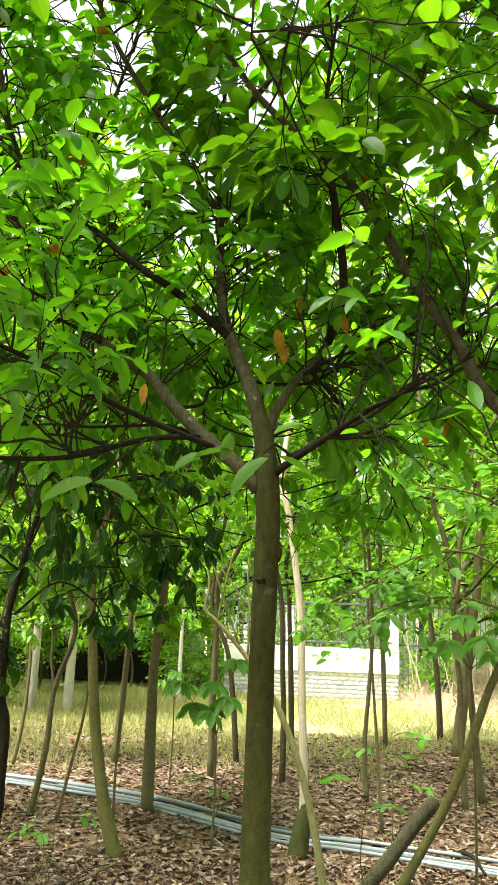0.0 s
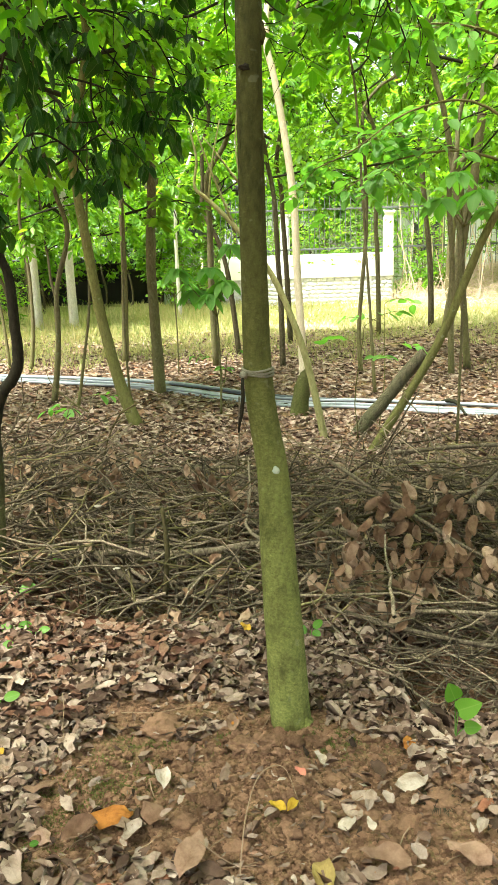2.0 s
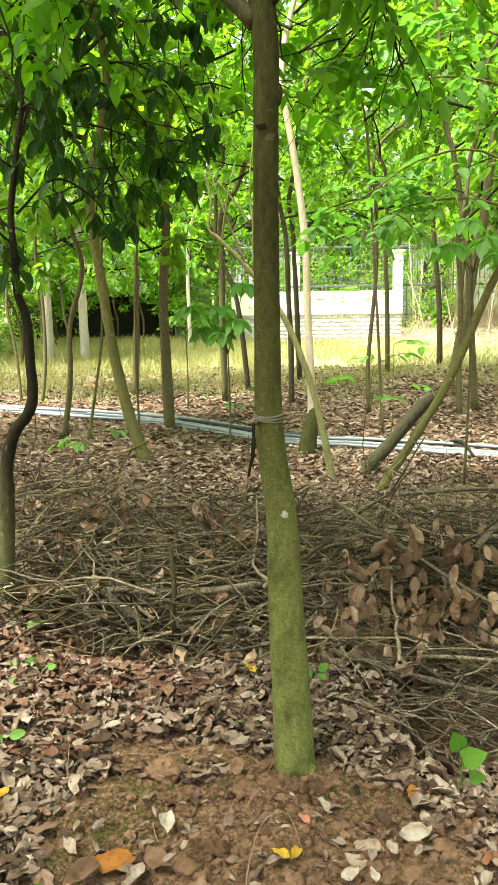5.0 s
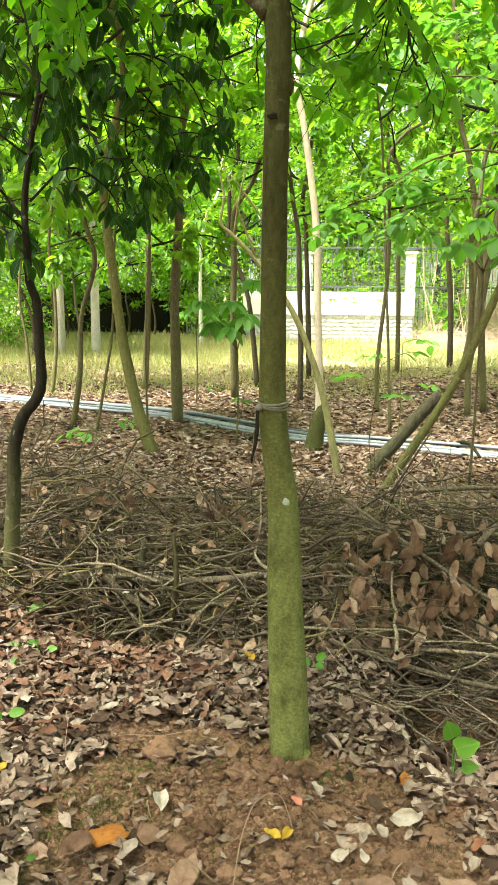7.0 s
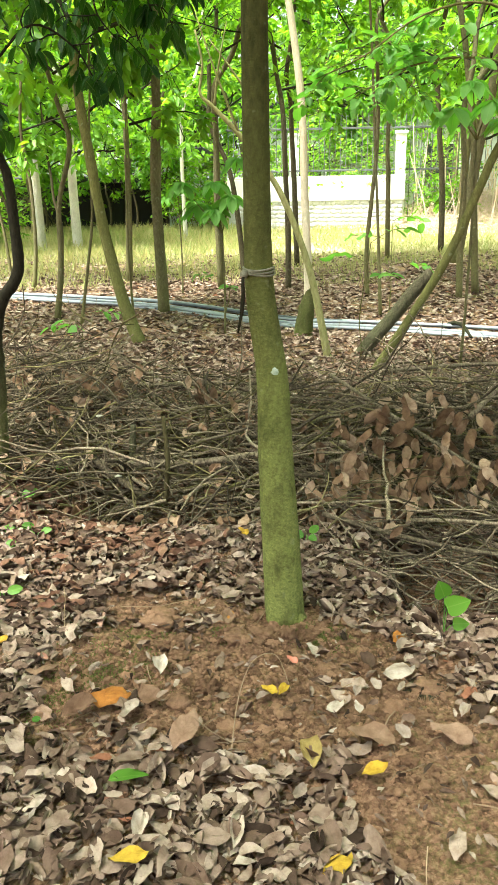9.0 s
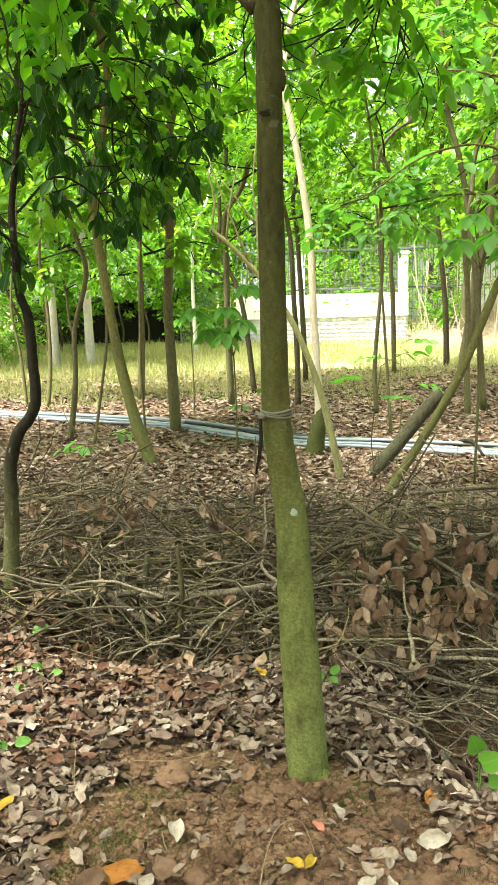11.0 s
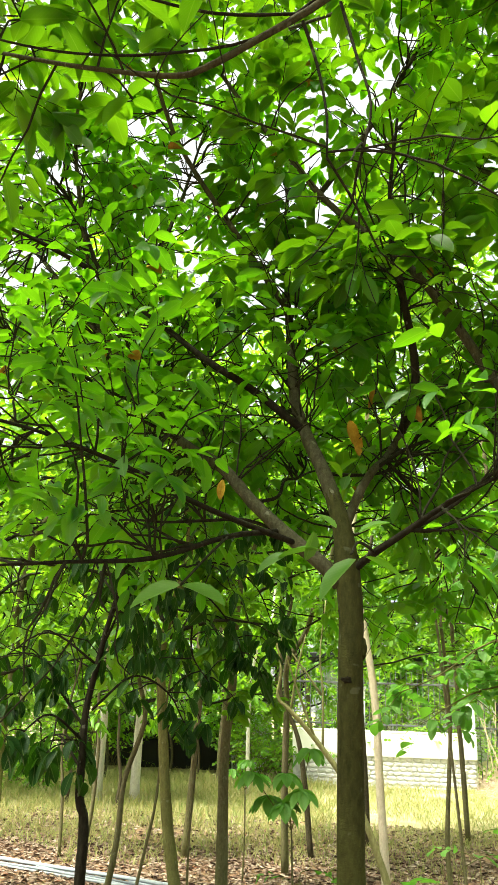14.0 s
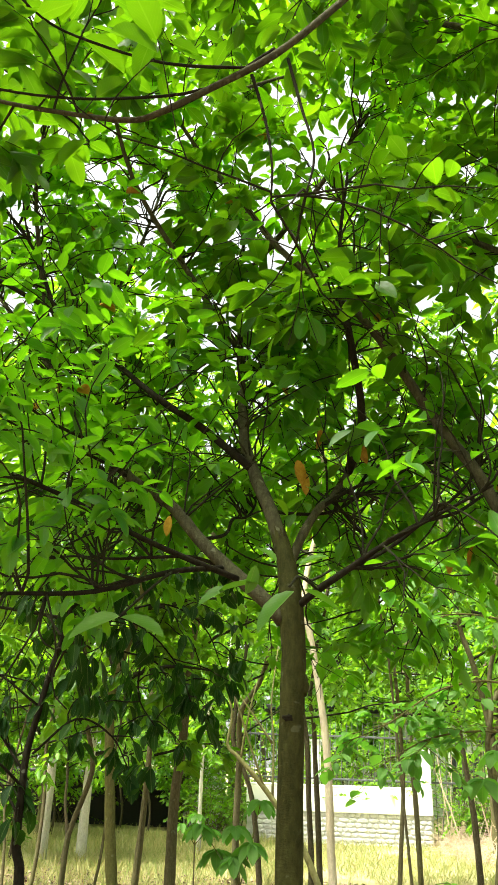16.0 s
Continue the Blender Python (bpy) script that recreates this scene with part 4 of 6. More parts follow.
    for pts, r0, r1, mat, first in limbs:
        line = smooth_line(pts, 4)
        m = Maker()
        m.tube(line, [r0, (r0 + r1) / 2, r1], 8, 0, 0.03)
        part("limb", m, mat, tree)
        length = float(np.sum(np.linalg.norm(np.diff(line, axis=0), axis=1)))
        count = max(3, int(length * (1 - first) / 0.068))
        for i in range(count):
            t = first + (1 - first) * (i + rng.random()) / count
            k = min(t * (len(line) - 1), len(line) - 1.01)
            j = int(k)
            p = line[j] + (line[j + 1] - line[j]) * (k - j)
            ax = unit(line[j + 1] - line[j])
            h = unit(ax * 0.5 + unit(np.cross(ax, rng.normal(size=3))) + np.array([0, 0, 0.35]))
            spray(wood, rows, p, h, rng.uniform(0.25, 0.55), 0.0034, 3, 6, 0.1, 0.235, 0.35, 0.4, 0.1)
    crown(wood, rows, (1.5, 1.6, 3.0), (1.3, 1.3, 5.2), 1.9, 13, 6, 3, 6, 0.115)
    part("twigwork", wood, M_BARK_TWIG, tree, kind="stuff")
    m = Maker()
    rows = [r for r in rows if r[0][1] > 0.75 and (r[0][2] > 3.0 or r[0][1] > 1.85)]
    m.leaves(rows, OVAL)
    part("foliage", m, M_LEAF_HIGH, tree, kind="stuff")


build_neighbour()

# the dark sinuous tree
LT = [(-1.166, 3.08, -0.02), (-1.142, 3.08, 0.282), (-1.118, 3.08, 0.539), (-1.114, 3.08, 0.664), (-1.086, 3.08, 0.774), (-1.056, 3.08, 0.839), (-1.016, 3.08, 0.882), (-0.988, 3.08, 0.934), (-0.977, 3.08, 1.0), (-0.979, 3.08, 1.117), (-0.98, 3.08, 1.243), (-0.987, 3.083, 1.322), (-1.012, 3.086, 1.394), (-1.017, 3.09, 1.478), (-1.019, 3.093, 1.544), (-1.023, 3.097, 1.631), (-1.022, 3.102, 1.738), (-0.995, 3.11, 1.906), (-0.971, 3.117, 2.05), (-0.94, 3.124, 2.191), (-0.922, 3.13, 2.31)]
stem_tree("sinuous_tree", "dark slender tree with a winding trunk and drooping leaves coloured as if backlit", LT, 0.028, 0.016, M_BARK_DARK, M_LEAF_BACKLIT, top=3.3, spread=0.8, boughs=9, sprays=2, shoots=2, per=3, size=0.095, shapes=OVAL, droop=1.3, bottom=2.0, sides=10, thick=0.006)


def build_dark_boughs():
    """Boughs with hanging bunches of leaves, coloured dark as if backlit, that the sinuous tree holds out."""
    tree = thing("drooping_bough", "long dark bough hung with bunches of drooping leaves", "bough")
    wood, rows = Maker(), []

    def bunch(p, count, size):
        """A cluster of leaves hanging from one twig end."""
        for i in range(count):
            a = rng.uniform(0, 6.28)
            d = unit((math.cos(a) * 0.6, math.sin(a) * 0.6, -rng.uniform(0.5, 1.3)))
            ln = size * rng.uniform(0.7, 1.15)
            rows.append((np.asarray(p) + rng.normal(size=3) * 0.018, d, unit((math.cos(a), math.sin(a), 0.5)) + rng.normal(size=3) * 0.35, ln, ln * rng.uniform(0.21, 0.27)))

    boughs = [
        ([(-1.02, 3.1, 1.65), (-1.25, 3.2, 1.85), (-1.45, 3.3, 1.75)], 5),
        ([(-1.02, 3.09, 1.5), (-1.15, 3.15, 1.62), (-1.3, 3.25, 1.55)], 4),
        ([(-0.95, 3.12, 2.12), (-0.82, 3.3, 2.3), (-0.65, 3.45, 2.27), (-0.5, 3.52, 2.12), (-0.43, 3.55, 1.96)], 7),
        ([(-0.82, 3.3, 2.3), (-0.6, 3.6, 2.42), (-0.42, 3.8, 2.35), (-0.32, 3.9, 2.15)], 6),
        ([(-0.65, 3.45, 2.27), (-0.68, 3.55, 2.0), (-0.58, 3.5, 1.85)], 5),
        ([(-1.0, 3.1, 1.72), (-0.85, 3.15, 1.86), (-0.72, 3.25, 1.8), (-0.65, 3.3, 1.68)], 5),
        ([(-1.02, 3.1, 1.6), (-1.12, 2.95, 1.7), (-1.2, 2.85, 1.62)], 4),
        ([(-1.0, 3.11, 1.9), (-1.2, 3.05, 2.02), (-1.4, 3.05, 1.9)], 5),
        ([(-0.97, 3.11, 2.0), (-0.85, 2.95, 2.15), (-0.75, 2.85, 2.05)], 4),
        ([(-0.93, 3.13, 2.28), (-1.1, 3.4, 2.5), (-1.3, 3.6, 2.45), (-1.45, 3.7, 2.25)], 6),
        ([(-0.92, 3.13, 2.3), (-0.7, 3.4, 2.65), (-0.5, 3.6, 2.75), (-0.3, 3.75, 2.6)], 7),
        ([(-0.93, 3.13, 2.25), (-0.95, 3.6, 2.4), (-0.9, 4.0, 2.25), (-0.85, 4.2, 2.0)], 7),
        ([(-0.95, 3.6, 2.4), (-1.2, 3.9, 2.35), (-1.35, 4.1, 2.1)], 5),
        ([(-0.9, 4.0, 2.25), (-0.7, 4.25, 2.2), (-0.6, 4.35, 1.95)], 5),
        ([(-0.93, 3.13, 2.35), (-1.0, 3.3, 2.75), (-1.15, 3.5, 2.9)], 5),
    ]
    for pts, twigs in boughs:
        line = smooth_line(pts, 5)
        m = Maker()
        m.tube(line, [0.006, 0.0045, 0.0025], 6)
        part("branch", m, M_BARK_DARK, tree)
        bunch(line[-1], 6, 0.095)
        if twigs == 7:
            for _ in range(5):
                bunch(line[-1] + rng.normal(size=3) * np.array([0.06, 0.06, 0.07]), 5, 0.09)
        for i in range(twigs):
            p = line[int((0.2 + 0.8 * (i + rng.random()) / twigs) * (len(line) - 1.01))]
            twig = wander(p, (rng.normal() * 0.9, rng.normal() * 0.7, 0.1), rng.uniform(0.12, 0.3), 5, 0.5, 1.0)
            wood.tube(twig, [0.0035, 0.002], 4, cap=False)
            bunch(twig[-1], int(rng.integers(4, 8)), 0.09)
            bunch(twig[3], int(rng.integers(1, 3)), 0.08)
    part("twigwork", wood, M_BARK_DARK, tree, kind="stuff")
    m = Maker()
    m.leaves(rows, OVAL)
    part("foliage", m, M_LEAF_BACKLIT, tree, kind="stuff")


build_dark_boughs()
# slim stems of the plantation, near to far
STEMS = [
    ([(-2.02, 7.35, 0), (-1.92, 7.35, 0.55), (-1.89, 7.35, 1.09), (-1.74, 7.35, 1.6), (-1.82, 7.35, 1.96)], 0.031, M_BARK_MID, 4.6),
    ([(-1.71, 7.04, 0), (-1.59, 7.04, 0.58), (-1.52, 7.04, 1.0), (-1.5, 7.1, 1.7)], 0.017, M_BARK_MID, 3.2),
    ([(-2.94, 9.8, 0), (-2.86, 9.8, 0.58), (-2.85, 9.8, 1.28), (-2.9, 9.8, 1.8)], 0.028, M_BARK_MID, 5.0),
    ([(-3.21, 9.82, 0), (-3.25, 9.82, 0.72), (-3.32, 9.82, 1.22), (-3.3, 9.9, 1.7)], 0.022, M_BARK_MID, 4.5),
    ([(-1.79, 10.22, 0), (-1.73, 10.22, 0.97), (-1.71, 10.22, 1.68), (-1.7, 10.2, 2.1)], 0.044, M_BARK_MID, 5.6),
    ([(-1.25, 7.3, 0), (-1.26, 7.3, 0.55), (-1.25, 7.3, 0.98), (-1.22, 7.3, 1.6)], 0.013, M_BARK_MID, 3.0),
    ([(-0.53, 9.56, 0), (-0.55, 9.56, 0.98), (-0.54, 9.56, 1.77), (-0.54, 9.56, 2.29)], 0.042, M_BARK_MID, 5.2),
    ([(-0.26, 10.65, 0), (-0.36, 10.65, 0.93), (-0.46, 10.65, 1.45), (-0.68, 10.65, 1.96)], 0.037, M_BARK_BROWN, 5.0),
    ([(0.3, 9.48, 0), (0.3, 9.48, 0.63), (0.27, 9.48, 1.3), (0.24, 9.48, 2.01)], 0.037, M_BARK_BROWN, 5.2),
    ([(0.5, 11.94, 0), (0.46, 11.94, 1.11), (0.42, 11.94, 1.85), (0.4, 11.9, 2.3)], 0.042, M_BARK_BROWN, 5.6),
    ([(1.18, 8.72, 0), (1.15, 8.72, 0.48), (1.2, 8.72, 1.17), (1.23, 8.72, 1.59), (1.22, 8.7, 2.1)], 0.027, M_BARK_MID, 4.4),
    ([(1.15, 7.44, 0), (1.1, 7.44, 0.72), (1.06, 7.44, 1.3), (0.96, 7.44, 2.69)], 0.018, M_BARK_MID, 4.2),
    ([(1.96, 12.56, 0), (1.93, 12.56, 1.25), (1.9, 12.56, 1.68), (1.9, 12.5, 2.4)], 0.04, M_BARK_MID, 5.4),
    ([(3.08, 13.82, 0), (3.04, 13.82, 1.03), (2.95, 13.82, 1.88), (2.87, 13.82, 2.62)], 0.053, M_BARK_BROWN, 5.8),
    ([(2.14, 8.43, 0), (2.11, 8.43, 0.62), (2.11, 8.43, 1.22), (2.05, 8.4, 1.9)], 0.036, M_BARK_MID, 4.8),
    ([(2.42, 8.82, 0), (2.35, 8.82, 0.71), (2.29, 8.82, 1.45), (2.19, 8.82, 2.17), (2.07, 8.82, 2.8)], 0.042, M_BARK_MID, 5.2),
    ([(2.9, 12.0, 0), (3.05, 12.0, 1.0), (3.19, 12.0, 1.97), (3.26, 12.0, 2.3), (3.36, 12.0, 3.37)], 0.088, M_BARK_MID, 6.2),
]
for i, (pts, r, bark, top) in enumerate(STEMS):
    thin = r < 0.025
    stem_tree("plantation_tree", "thin young sapling rising from the leaf litter" if thin else "slim straight plantation tree with a bright green crown", pts, r * 0.8, r * 0.52, bark, M_LEAF_FAR, top=top if thin else top * (1.15 if pts[0][0] < -1.2 else 1.5), spread=0.8 if thin else 1.7, boughs=6 if thin else 15, sprays=3 if thin else 6, shoots=3, per=7, size=0.125, droop=0.4)
stem_tree("crooked_tree", "crooked yellow-green tree leaning at its foot", [(-1.0, 6.2, 0), (-1.14, 6.25, 0.33), (-1.25, 6.29, 0.8), (-1.3, 6.29, 1.13), (-1.34, 6.29, 1.48), (-1.38, 6.29, 1.83), (-1.4, 6.29, 2.21)], 0.046, 0.034, M_BARK_GREEN, M_LEAF_FAR, top=4.9, spread=1.6, boughs=18, sprays=5, size=0.14, sides=12)
stem_tree("grey_stem_tree", "straight grey-brown plantation tree standing by the pipes", [(-1.01, 7.72, 0), (-1.02, 7.72, 0.61), (-1.03, 7.72, 1.33), (-0.98, 7.72, 1.97), (-0.97, 7.72, 2.63)], 0.05, 0.032, M_BARK_MID, M_LEAF_FAR, top=5.0, spread=1.7, boughs=18, sprays=5, size=0.14, sides=12)
stem_tree("pale_tree", "slender cream-barked tree on a thick mossy foot", [(0.36, 6.45, 0), (0.39, 6.43, 0.25), (0.385, 6.42, 0.5), (0.37, 6.4, 0.82), (0.35, 6.4, 1.23), (0.33, 6.4, 1.76), (0.28, 6.4, 2.19), (0.2, 6.4, 2.68), (0.14, 6.4, 2.97)], 0.034, 0.021, M_BARK_PALE, M_LEAF_FAR, top=7.0, spread=1.5, boughs=16, sprays=5, size=0.14, sides=12)


def build_foot():
    m = Maker()
    m.tube(smooth_line([(0.345, 6.43, -0.05), (0.355, 6.43, 0.1), (0.385, 6.42, 0.28), (0.405, 6.42, 0.42)], 4), [0.088, 0.075, 0.06, 0.03], 12, 0, 0.05)
    solid("mossy_stump", m, M_BARK_STUMP, "short mossy stump the pale tree grows from", "stump")


build_foot()


def build_leaning_pale():
    tree = thing("leaning_tree", "thin yellow-barked tree leaning over with bare forked branches", "tree")
    m = Maker()
    m.tube(smooth_line([(0.5, 5.47, -0.05), (0.41, 5.47, 0.4), (0.31, 5.47, 0.78), (0.13, 5.47, 1.21), (-0.11, 5.47, 1.54), (-0.3, 5.47, 1.74), (-0.39, 5.47, 1.83), (-0.37, 5.47, 2.01), (-0.41, 5.47, 2.21)], 5), [0.03, 0.024, 0.018, 0.011, 0.006], 10, 0, 0.03)
    part("trunk", m, M_BARK_BEIGE, tree)
    for pts in ([(-0.08, 5.47, 1.51), (-0.08, 5.47, 1.87), (-0.1, 5.47, 2.12), (-0.06, 5.5, 2.5)], [(-0.09, 5.47, 1.85), (-0.2, 5.45, 2.0), (-0.32, 5.45, 2.15)], [(-0.3, 5.47, 1.74), (-0.26, 5.45, 2.0), (-0.2, 5.43, 2.25)], [(-0.13, 5.47, 1.56), (-0.28, 5.4, 1.95), (-0.4, 5.38, 2.3)]):
        m = Maker()
        m.tube(smooth_line(pts, 4), [0.01, 0.007, 0.004], 6, 0, 0.03)
        part("branch", m, M_BARK_BEIGE, tree)


build_leaning_pale()


def build_leaning_right():
    tree = thing("slanting_tree", "slanting green-barked tree with sprays of large light leaves", "tree")
    m = Maker()
    line = smooth_line([(0.74, 5.03, -0.05), (0.8, 5.05, 0.06), (1.03, 5.05, 0.43), (1.24, 5.05, 0.81), (1.4, 5.05, 1.21), (1.5, 5.05, 1.45), (1.75, 5.05, 1.92), (1.95, 5.0, 2.4), (2.0, 5.0, 3.0)], 4)
    m.tube(line, [0.036, 0.031, 0.029, 0.027, 0.022, 0.011], 10, 0, 0.03)
    part("trunk", m, M_BARK_GREEN, tree)
    wood, rows = Maker(), []
    for pts in ([(1.78, 5.05, 2.0), (1.4, 5.1, 2.25), (1.0, 5.1, 2.2), (0.65, 5.05, 1.98), (0.35, 5.0, 1.85)], [(1.7, 5.05, 1.85), (1.3, 5.0, 1.95), (0.9, 4.95, 1.9), (0.6, 4.9, 1.75)], [(1.9, 5.0, 2.3), (1.5, 5.0, 2.6), (1.1, 4.9, 2.65), (0.8, 4.8, 2.55)], [(1.95, 5.0, 2.5), (1.6, 5.2, 2.9), (1.2, 5.3, 3.1), (0.8, 5.3, 3.0)]):
        b = smooth_line(pts, 4)
        m = Maker()
        m.tube(b, [0.011, 0.007, 0.003], 6)
        part("branch", m, M_BARK_GREEN, tree)
        for i in range(12):
            t = 0.3 + 0.7 * (i + rng.random()) / 12
            k = min(t * (len(b) - 1), len(b) - 1.01)
            j = int(k)
            h = unit(unit(b[j + 1] - b[j]) + rng.normal(size=3) * np.array([0.5, 0.8, 0.25]))
            spray(wood, rows, b[j], h, rng.uniform(0.15, 0.35), 0.003, 2, 4, 0.11, 0.3, 0.2, 0.3, 0.2)
    part("twigwork", wood, M_BARK_GREEN, tree, kind="stuff")
    m = Maker()
    m.leaves([(r[0], r[1], unit(np.array([0, 0, 1.0]) + rng.normal(size=3) * 0.25), r[3] * 0.92, r[4] * 0.92) for r in rows if rng.random() < 0.68], BROAD)
    part("foliage", m, M_LEAF_LIGHT, tree, kind="stuff")
    m = Maker()
    m.tube(smooth_line([(0.72, 5.6, -0.03), (0.8, 5.62, 0.09), (0.97, 5.64, 0.28), (1.12, 5.64, 0.47), (1.25, 5.64, 0.61)], 4), [0.052, 0.05, 0.048, 0.049], 14, 0, 0.03)
    solid("leaning_log", m, M_BARK_LOG, "thick grey cut log propped at a slant beside the slanting tree", "log")


build_leaning_right()


def whorl_sapling(at, node, tips, label, leaf_len=0.15, mat=M_LEAF_LIGHT):
    """A straight sapling whose stalks end in umbrella whorls of drooping leaflets. tips: sideways, away, height."""
    s = thing("sapling", label, "sapling", "saplings", (at[0], at[1], ground_z(at[0], at[1])))
    m = Maker()
    m.tube(smooth_line([(0, 0, -0.03), (0.01, 0, node * 0.5), (0, 0, node)], 4), [0.011, 0.009, 0.007], 6)
    part("stem", m, M_BARK_MID, s)
    for w, tip in enumerate(tips):
        tip = np.array(tip, float)
        foot = np.array([0, 0, node])
        m = Maker()
        m.tube(smooth_line([foot, (foot + tip) / 2 + np.array([tip[0] * 0.1, 0, 0.03]), tip], 4), [0.005, 0.003], 5)
        stalk = part("stalk", m, M_BARK_GREEN, s)
        turn = rng.random() * 6
        for i in range(7):
            b = turn + i * 0.9 + rng.normal() * 0.08
            d = unit((math.cos(b), math.sin(b), -0.75 + rng.normal() * 0.15))
            m = Maker()
            m.leaves([(tip, d, unit((d[0] * 0.5, d[1] * 0.5, 1)), leaf_len * rng.uniform(0.85, 1.1), leaf_len * 0.23)], OVAL[i % 3:i % 3 + 1])
            part("leaflet", m, mat, stalk)


whorl_sapling((-0.33, 6.56), 0.85, [(-0.05, -0.05, 1.26), (-0.33, 0.0, 1.26), (-0.06, -0.1, 1.05), (-0.2, 0.1, 1.08), (0.14, 0.1, 1.44), (0.08, -0.1, 1.15)], "umbrella-leaved sapling with fresh drooping whorls of leaflets", 0.2)
whorl_sapling((1.42, 5.3), 1.5, [(-0.2, -0.2, 1.68), (0.02, -0.25, 1.72), (0.16, -0.1, 1.62), (-0.06, -0.05, 1.85)], "slender sapling with long drooping leaflets", 0.2)
whorl_sapling((-0.95, 9.0), 0.9, [(0, 0, 1.2), (-0.15, 0.0, 1.1), (0.15, 0.1, 1.05)], "small bright green sapling beside the grass", 0.15)


# far trees of the wood: three models, each set many times
def wood_model(seed_label, top, spread, boughs):
    return stem_tree("woodland_tree", seed_label, [(0, 0, 0), (0.05, 0.02, 0.8), (0.02, -0.04, 1.6), (0.08, 0.0, 2.3)], 0.07, 0.05, M_BARK_MID, M_LEAF_FAR, top=top, spread=spread, boughs=boughs, sprays=6, shoots=4, per=6, size=0.19, droop=0.5, group="far trees", bottom=1.5)


def plant_woods():
    models = [wood_model("tall bright green woodland tree in full leaf", 6.5, 2.4, 18), wood_model("leafy woodland tree behind the clearing", 5.5, 2.6, 16), wood_model("broad green tree at the edge of the wood", 7.5, 2.8, 20)]
    spots = []
    for i in range(46):
        y = rng.uniform(13, 34)
        x = rng.uniform(-0.55 * y - 2, 0.55 * y + 2)
        if y < 22 and -6.0 < x < 4.5:
            continue
        if 20 < y < 23.5 or (26 < y < 33 and -1.5 < x < 9.5) or (21 < y < 27.5 and -8.5 < x < -0.5):
            continue
        spots.append((x, y))
    spots += [(-5.5, 18.8), (-6.8, 14.5), (-2.6, 19.6), (5.0, 19.5), (6.3, 16.0), (1.2, 24.2), (3.2, 24.6), (-0.6, 24.0), (5.6, 24.4), (4.6, 10.6), (4.0, 7.6), (-3.8, 6.6), (-4.4, 4.2), (3.4, 4.4)]
    spots += [(-8.5, 25.5), (-11.0, 23.5), (-6.0, 27.5), (-13.5, 27.0), (-9.5, 31.0), (-4.0, 26.5), (-2.4, 28.5), (10.5, 25.0), (13.0, 27.5), (11.5, 31.0), (9.2, 23.8), (-10.5, 18.0), (10.0, 17.5), (-16.0, 30.0), (17.0, 30.0)]
    for i, (x, y) in enumerate(spots):
        src = models[i % 3]
        m = pose(x, y, ground_z(x, y), 0, 0, rng.uniform(0, 360)) @ Matrix.Scale(rng.uniform(0.85, 1.2), 4)
        c = copy_thing(src, m) if i > 2 else src
        c.matrix_basis = m
    for x, y, k in ((0.5, 35.5, 2.0), (3.2, 36.5, 2.1), (-2.2, 35.0, 1.9), (6.2, 35.5, 2.0), (9.5, 37.0, 2.1), (-5.5, 36.0, 2.0), (-9.0, 37.0, 2.1), (13.0, 36.0, 2.0)):
        copy_thing(models[2], Matrix.Identity(4)).matrix_basis = pose(x, y, 0, 0, 0, x * 70) @ Matrix.Scale(k, 4)
    # tall trees added mostly out of view, so their crowns block light
    high = stem_tree("canopy_tree", "added tall tree whose high spreading crown shades the ground", [(0, 0, 0), (0.04, 0.02, 1.2), (-0.03, 0.05, 2.4), (0.02, 0.0, 3.3)], 0.075, 0.055, M_BARK_MAIN, M_LEAF_HIGH, top=7.2, spread=2.7, boughs=20, sprays=6, shoots=4, per=6, size=0.115, shapes=OVAL, droop=0.25, bottom=4.1, thick=0.02)
    # round the camera for the near ground, the last two for the left grass
    for i, (x, y, turn) in enumerate([(-2.4, 0.2, 0), (-1.5, -1.7, 80), (1.7, -1.3, 200), (-2.6, 3.0, 140), (3.2, 2.6, 300), (2.8, -3.4, 30), (0.2, -4.2, 250), (-3.6, -1.0, 120), (-6.3, 10.4, 40), (-5.6, 13.6, 190)]):
        m = pose(x, y, ground_z(x, y), 0, 0, turn)
        c = copy_thing(high, m) if i else high
        c.matrix_basis = m


plant_woods()
for x, y, r, pts in ((-4.43, 15.58, 0.078, [(-4.43, 15.58, 0), (-4.43, 15.58, 1.44), (-4.43, 15.58, 2.3)]), (-3.68, 15.46, 0.078, [(-3.68, 15.46, 0), (-3.68, 15.46, 1.32), (-3.66, 15.46, 2.2)]), (-1.75, 17.5, 0.036, [(-1.75, 17.5, 0), (-1.77, 17.5, 1.3), (-1.75, 17.5, 2.3)])):
    stem_tree("white_trunk_tree", "tree with a whitened trunk standing in the grass", pts, r, r * 0.75, M_BARK_WHITE, M_LEAF_FAR, top=6.0, spread=1.8, boughs=10, sprays=6, shoots=4, size=0.16, group="white-trunked trees", bottom=1.75)


for x, y, h in ((-4.75, 14.7, 3.3), (-3.75, 14.4, 3.2), (-7.0, 20.9, 2.4), (-6.0, 21.3, 2.7), (-5.0, 20.8, 2.5), (-4.2, 21.5, 2.8), (-3.4, 21.0, 2.5), (-2.7, 21.6, 2.4), (-5.5, 19.9, 2.2)):
    stem_tree("small_tree", "small leafy tree hanging over the shade at the clearing's edge", [(x, y, 0), (x + 0.05, y, 0.5), (x - 0.04, y, 1.0)], 0.03, 0.02, M_BARK_BROWN, M_LEAF_FAR, top=h, spread=1.15, boughs=12, sprays=4, shoots=3, per=6, size=0.15, droop=0.5, group="small trees", bottom=0.95 if y > 16 else 1.5)


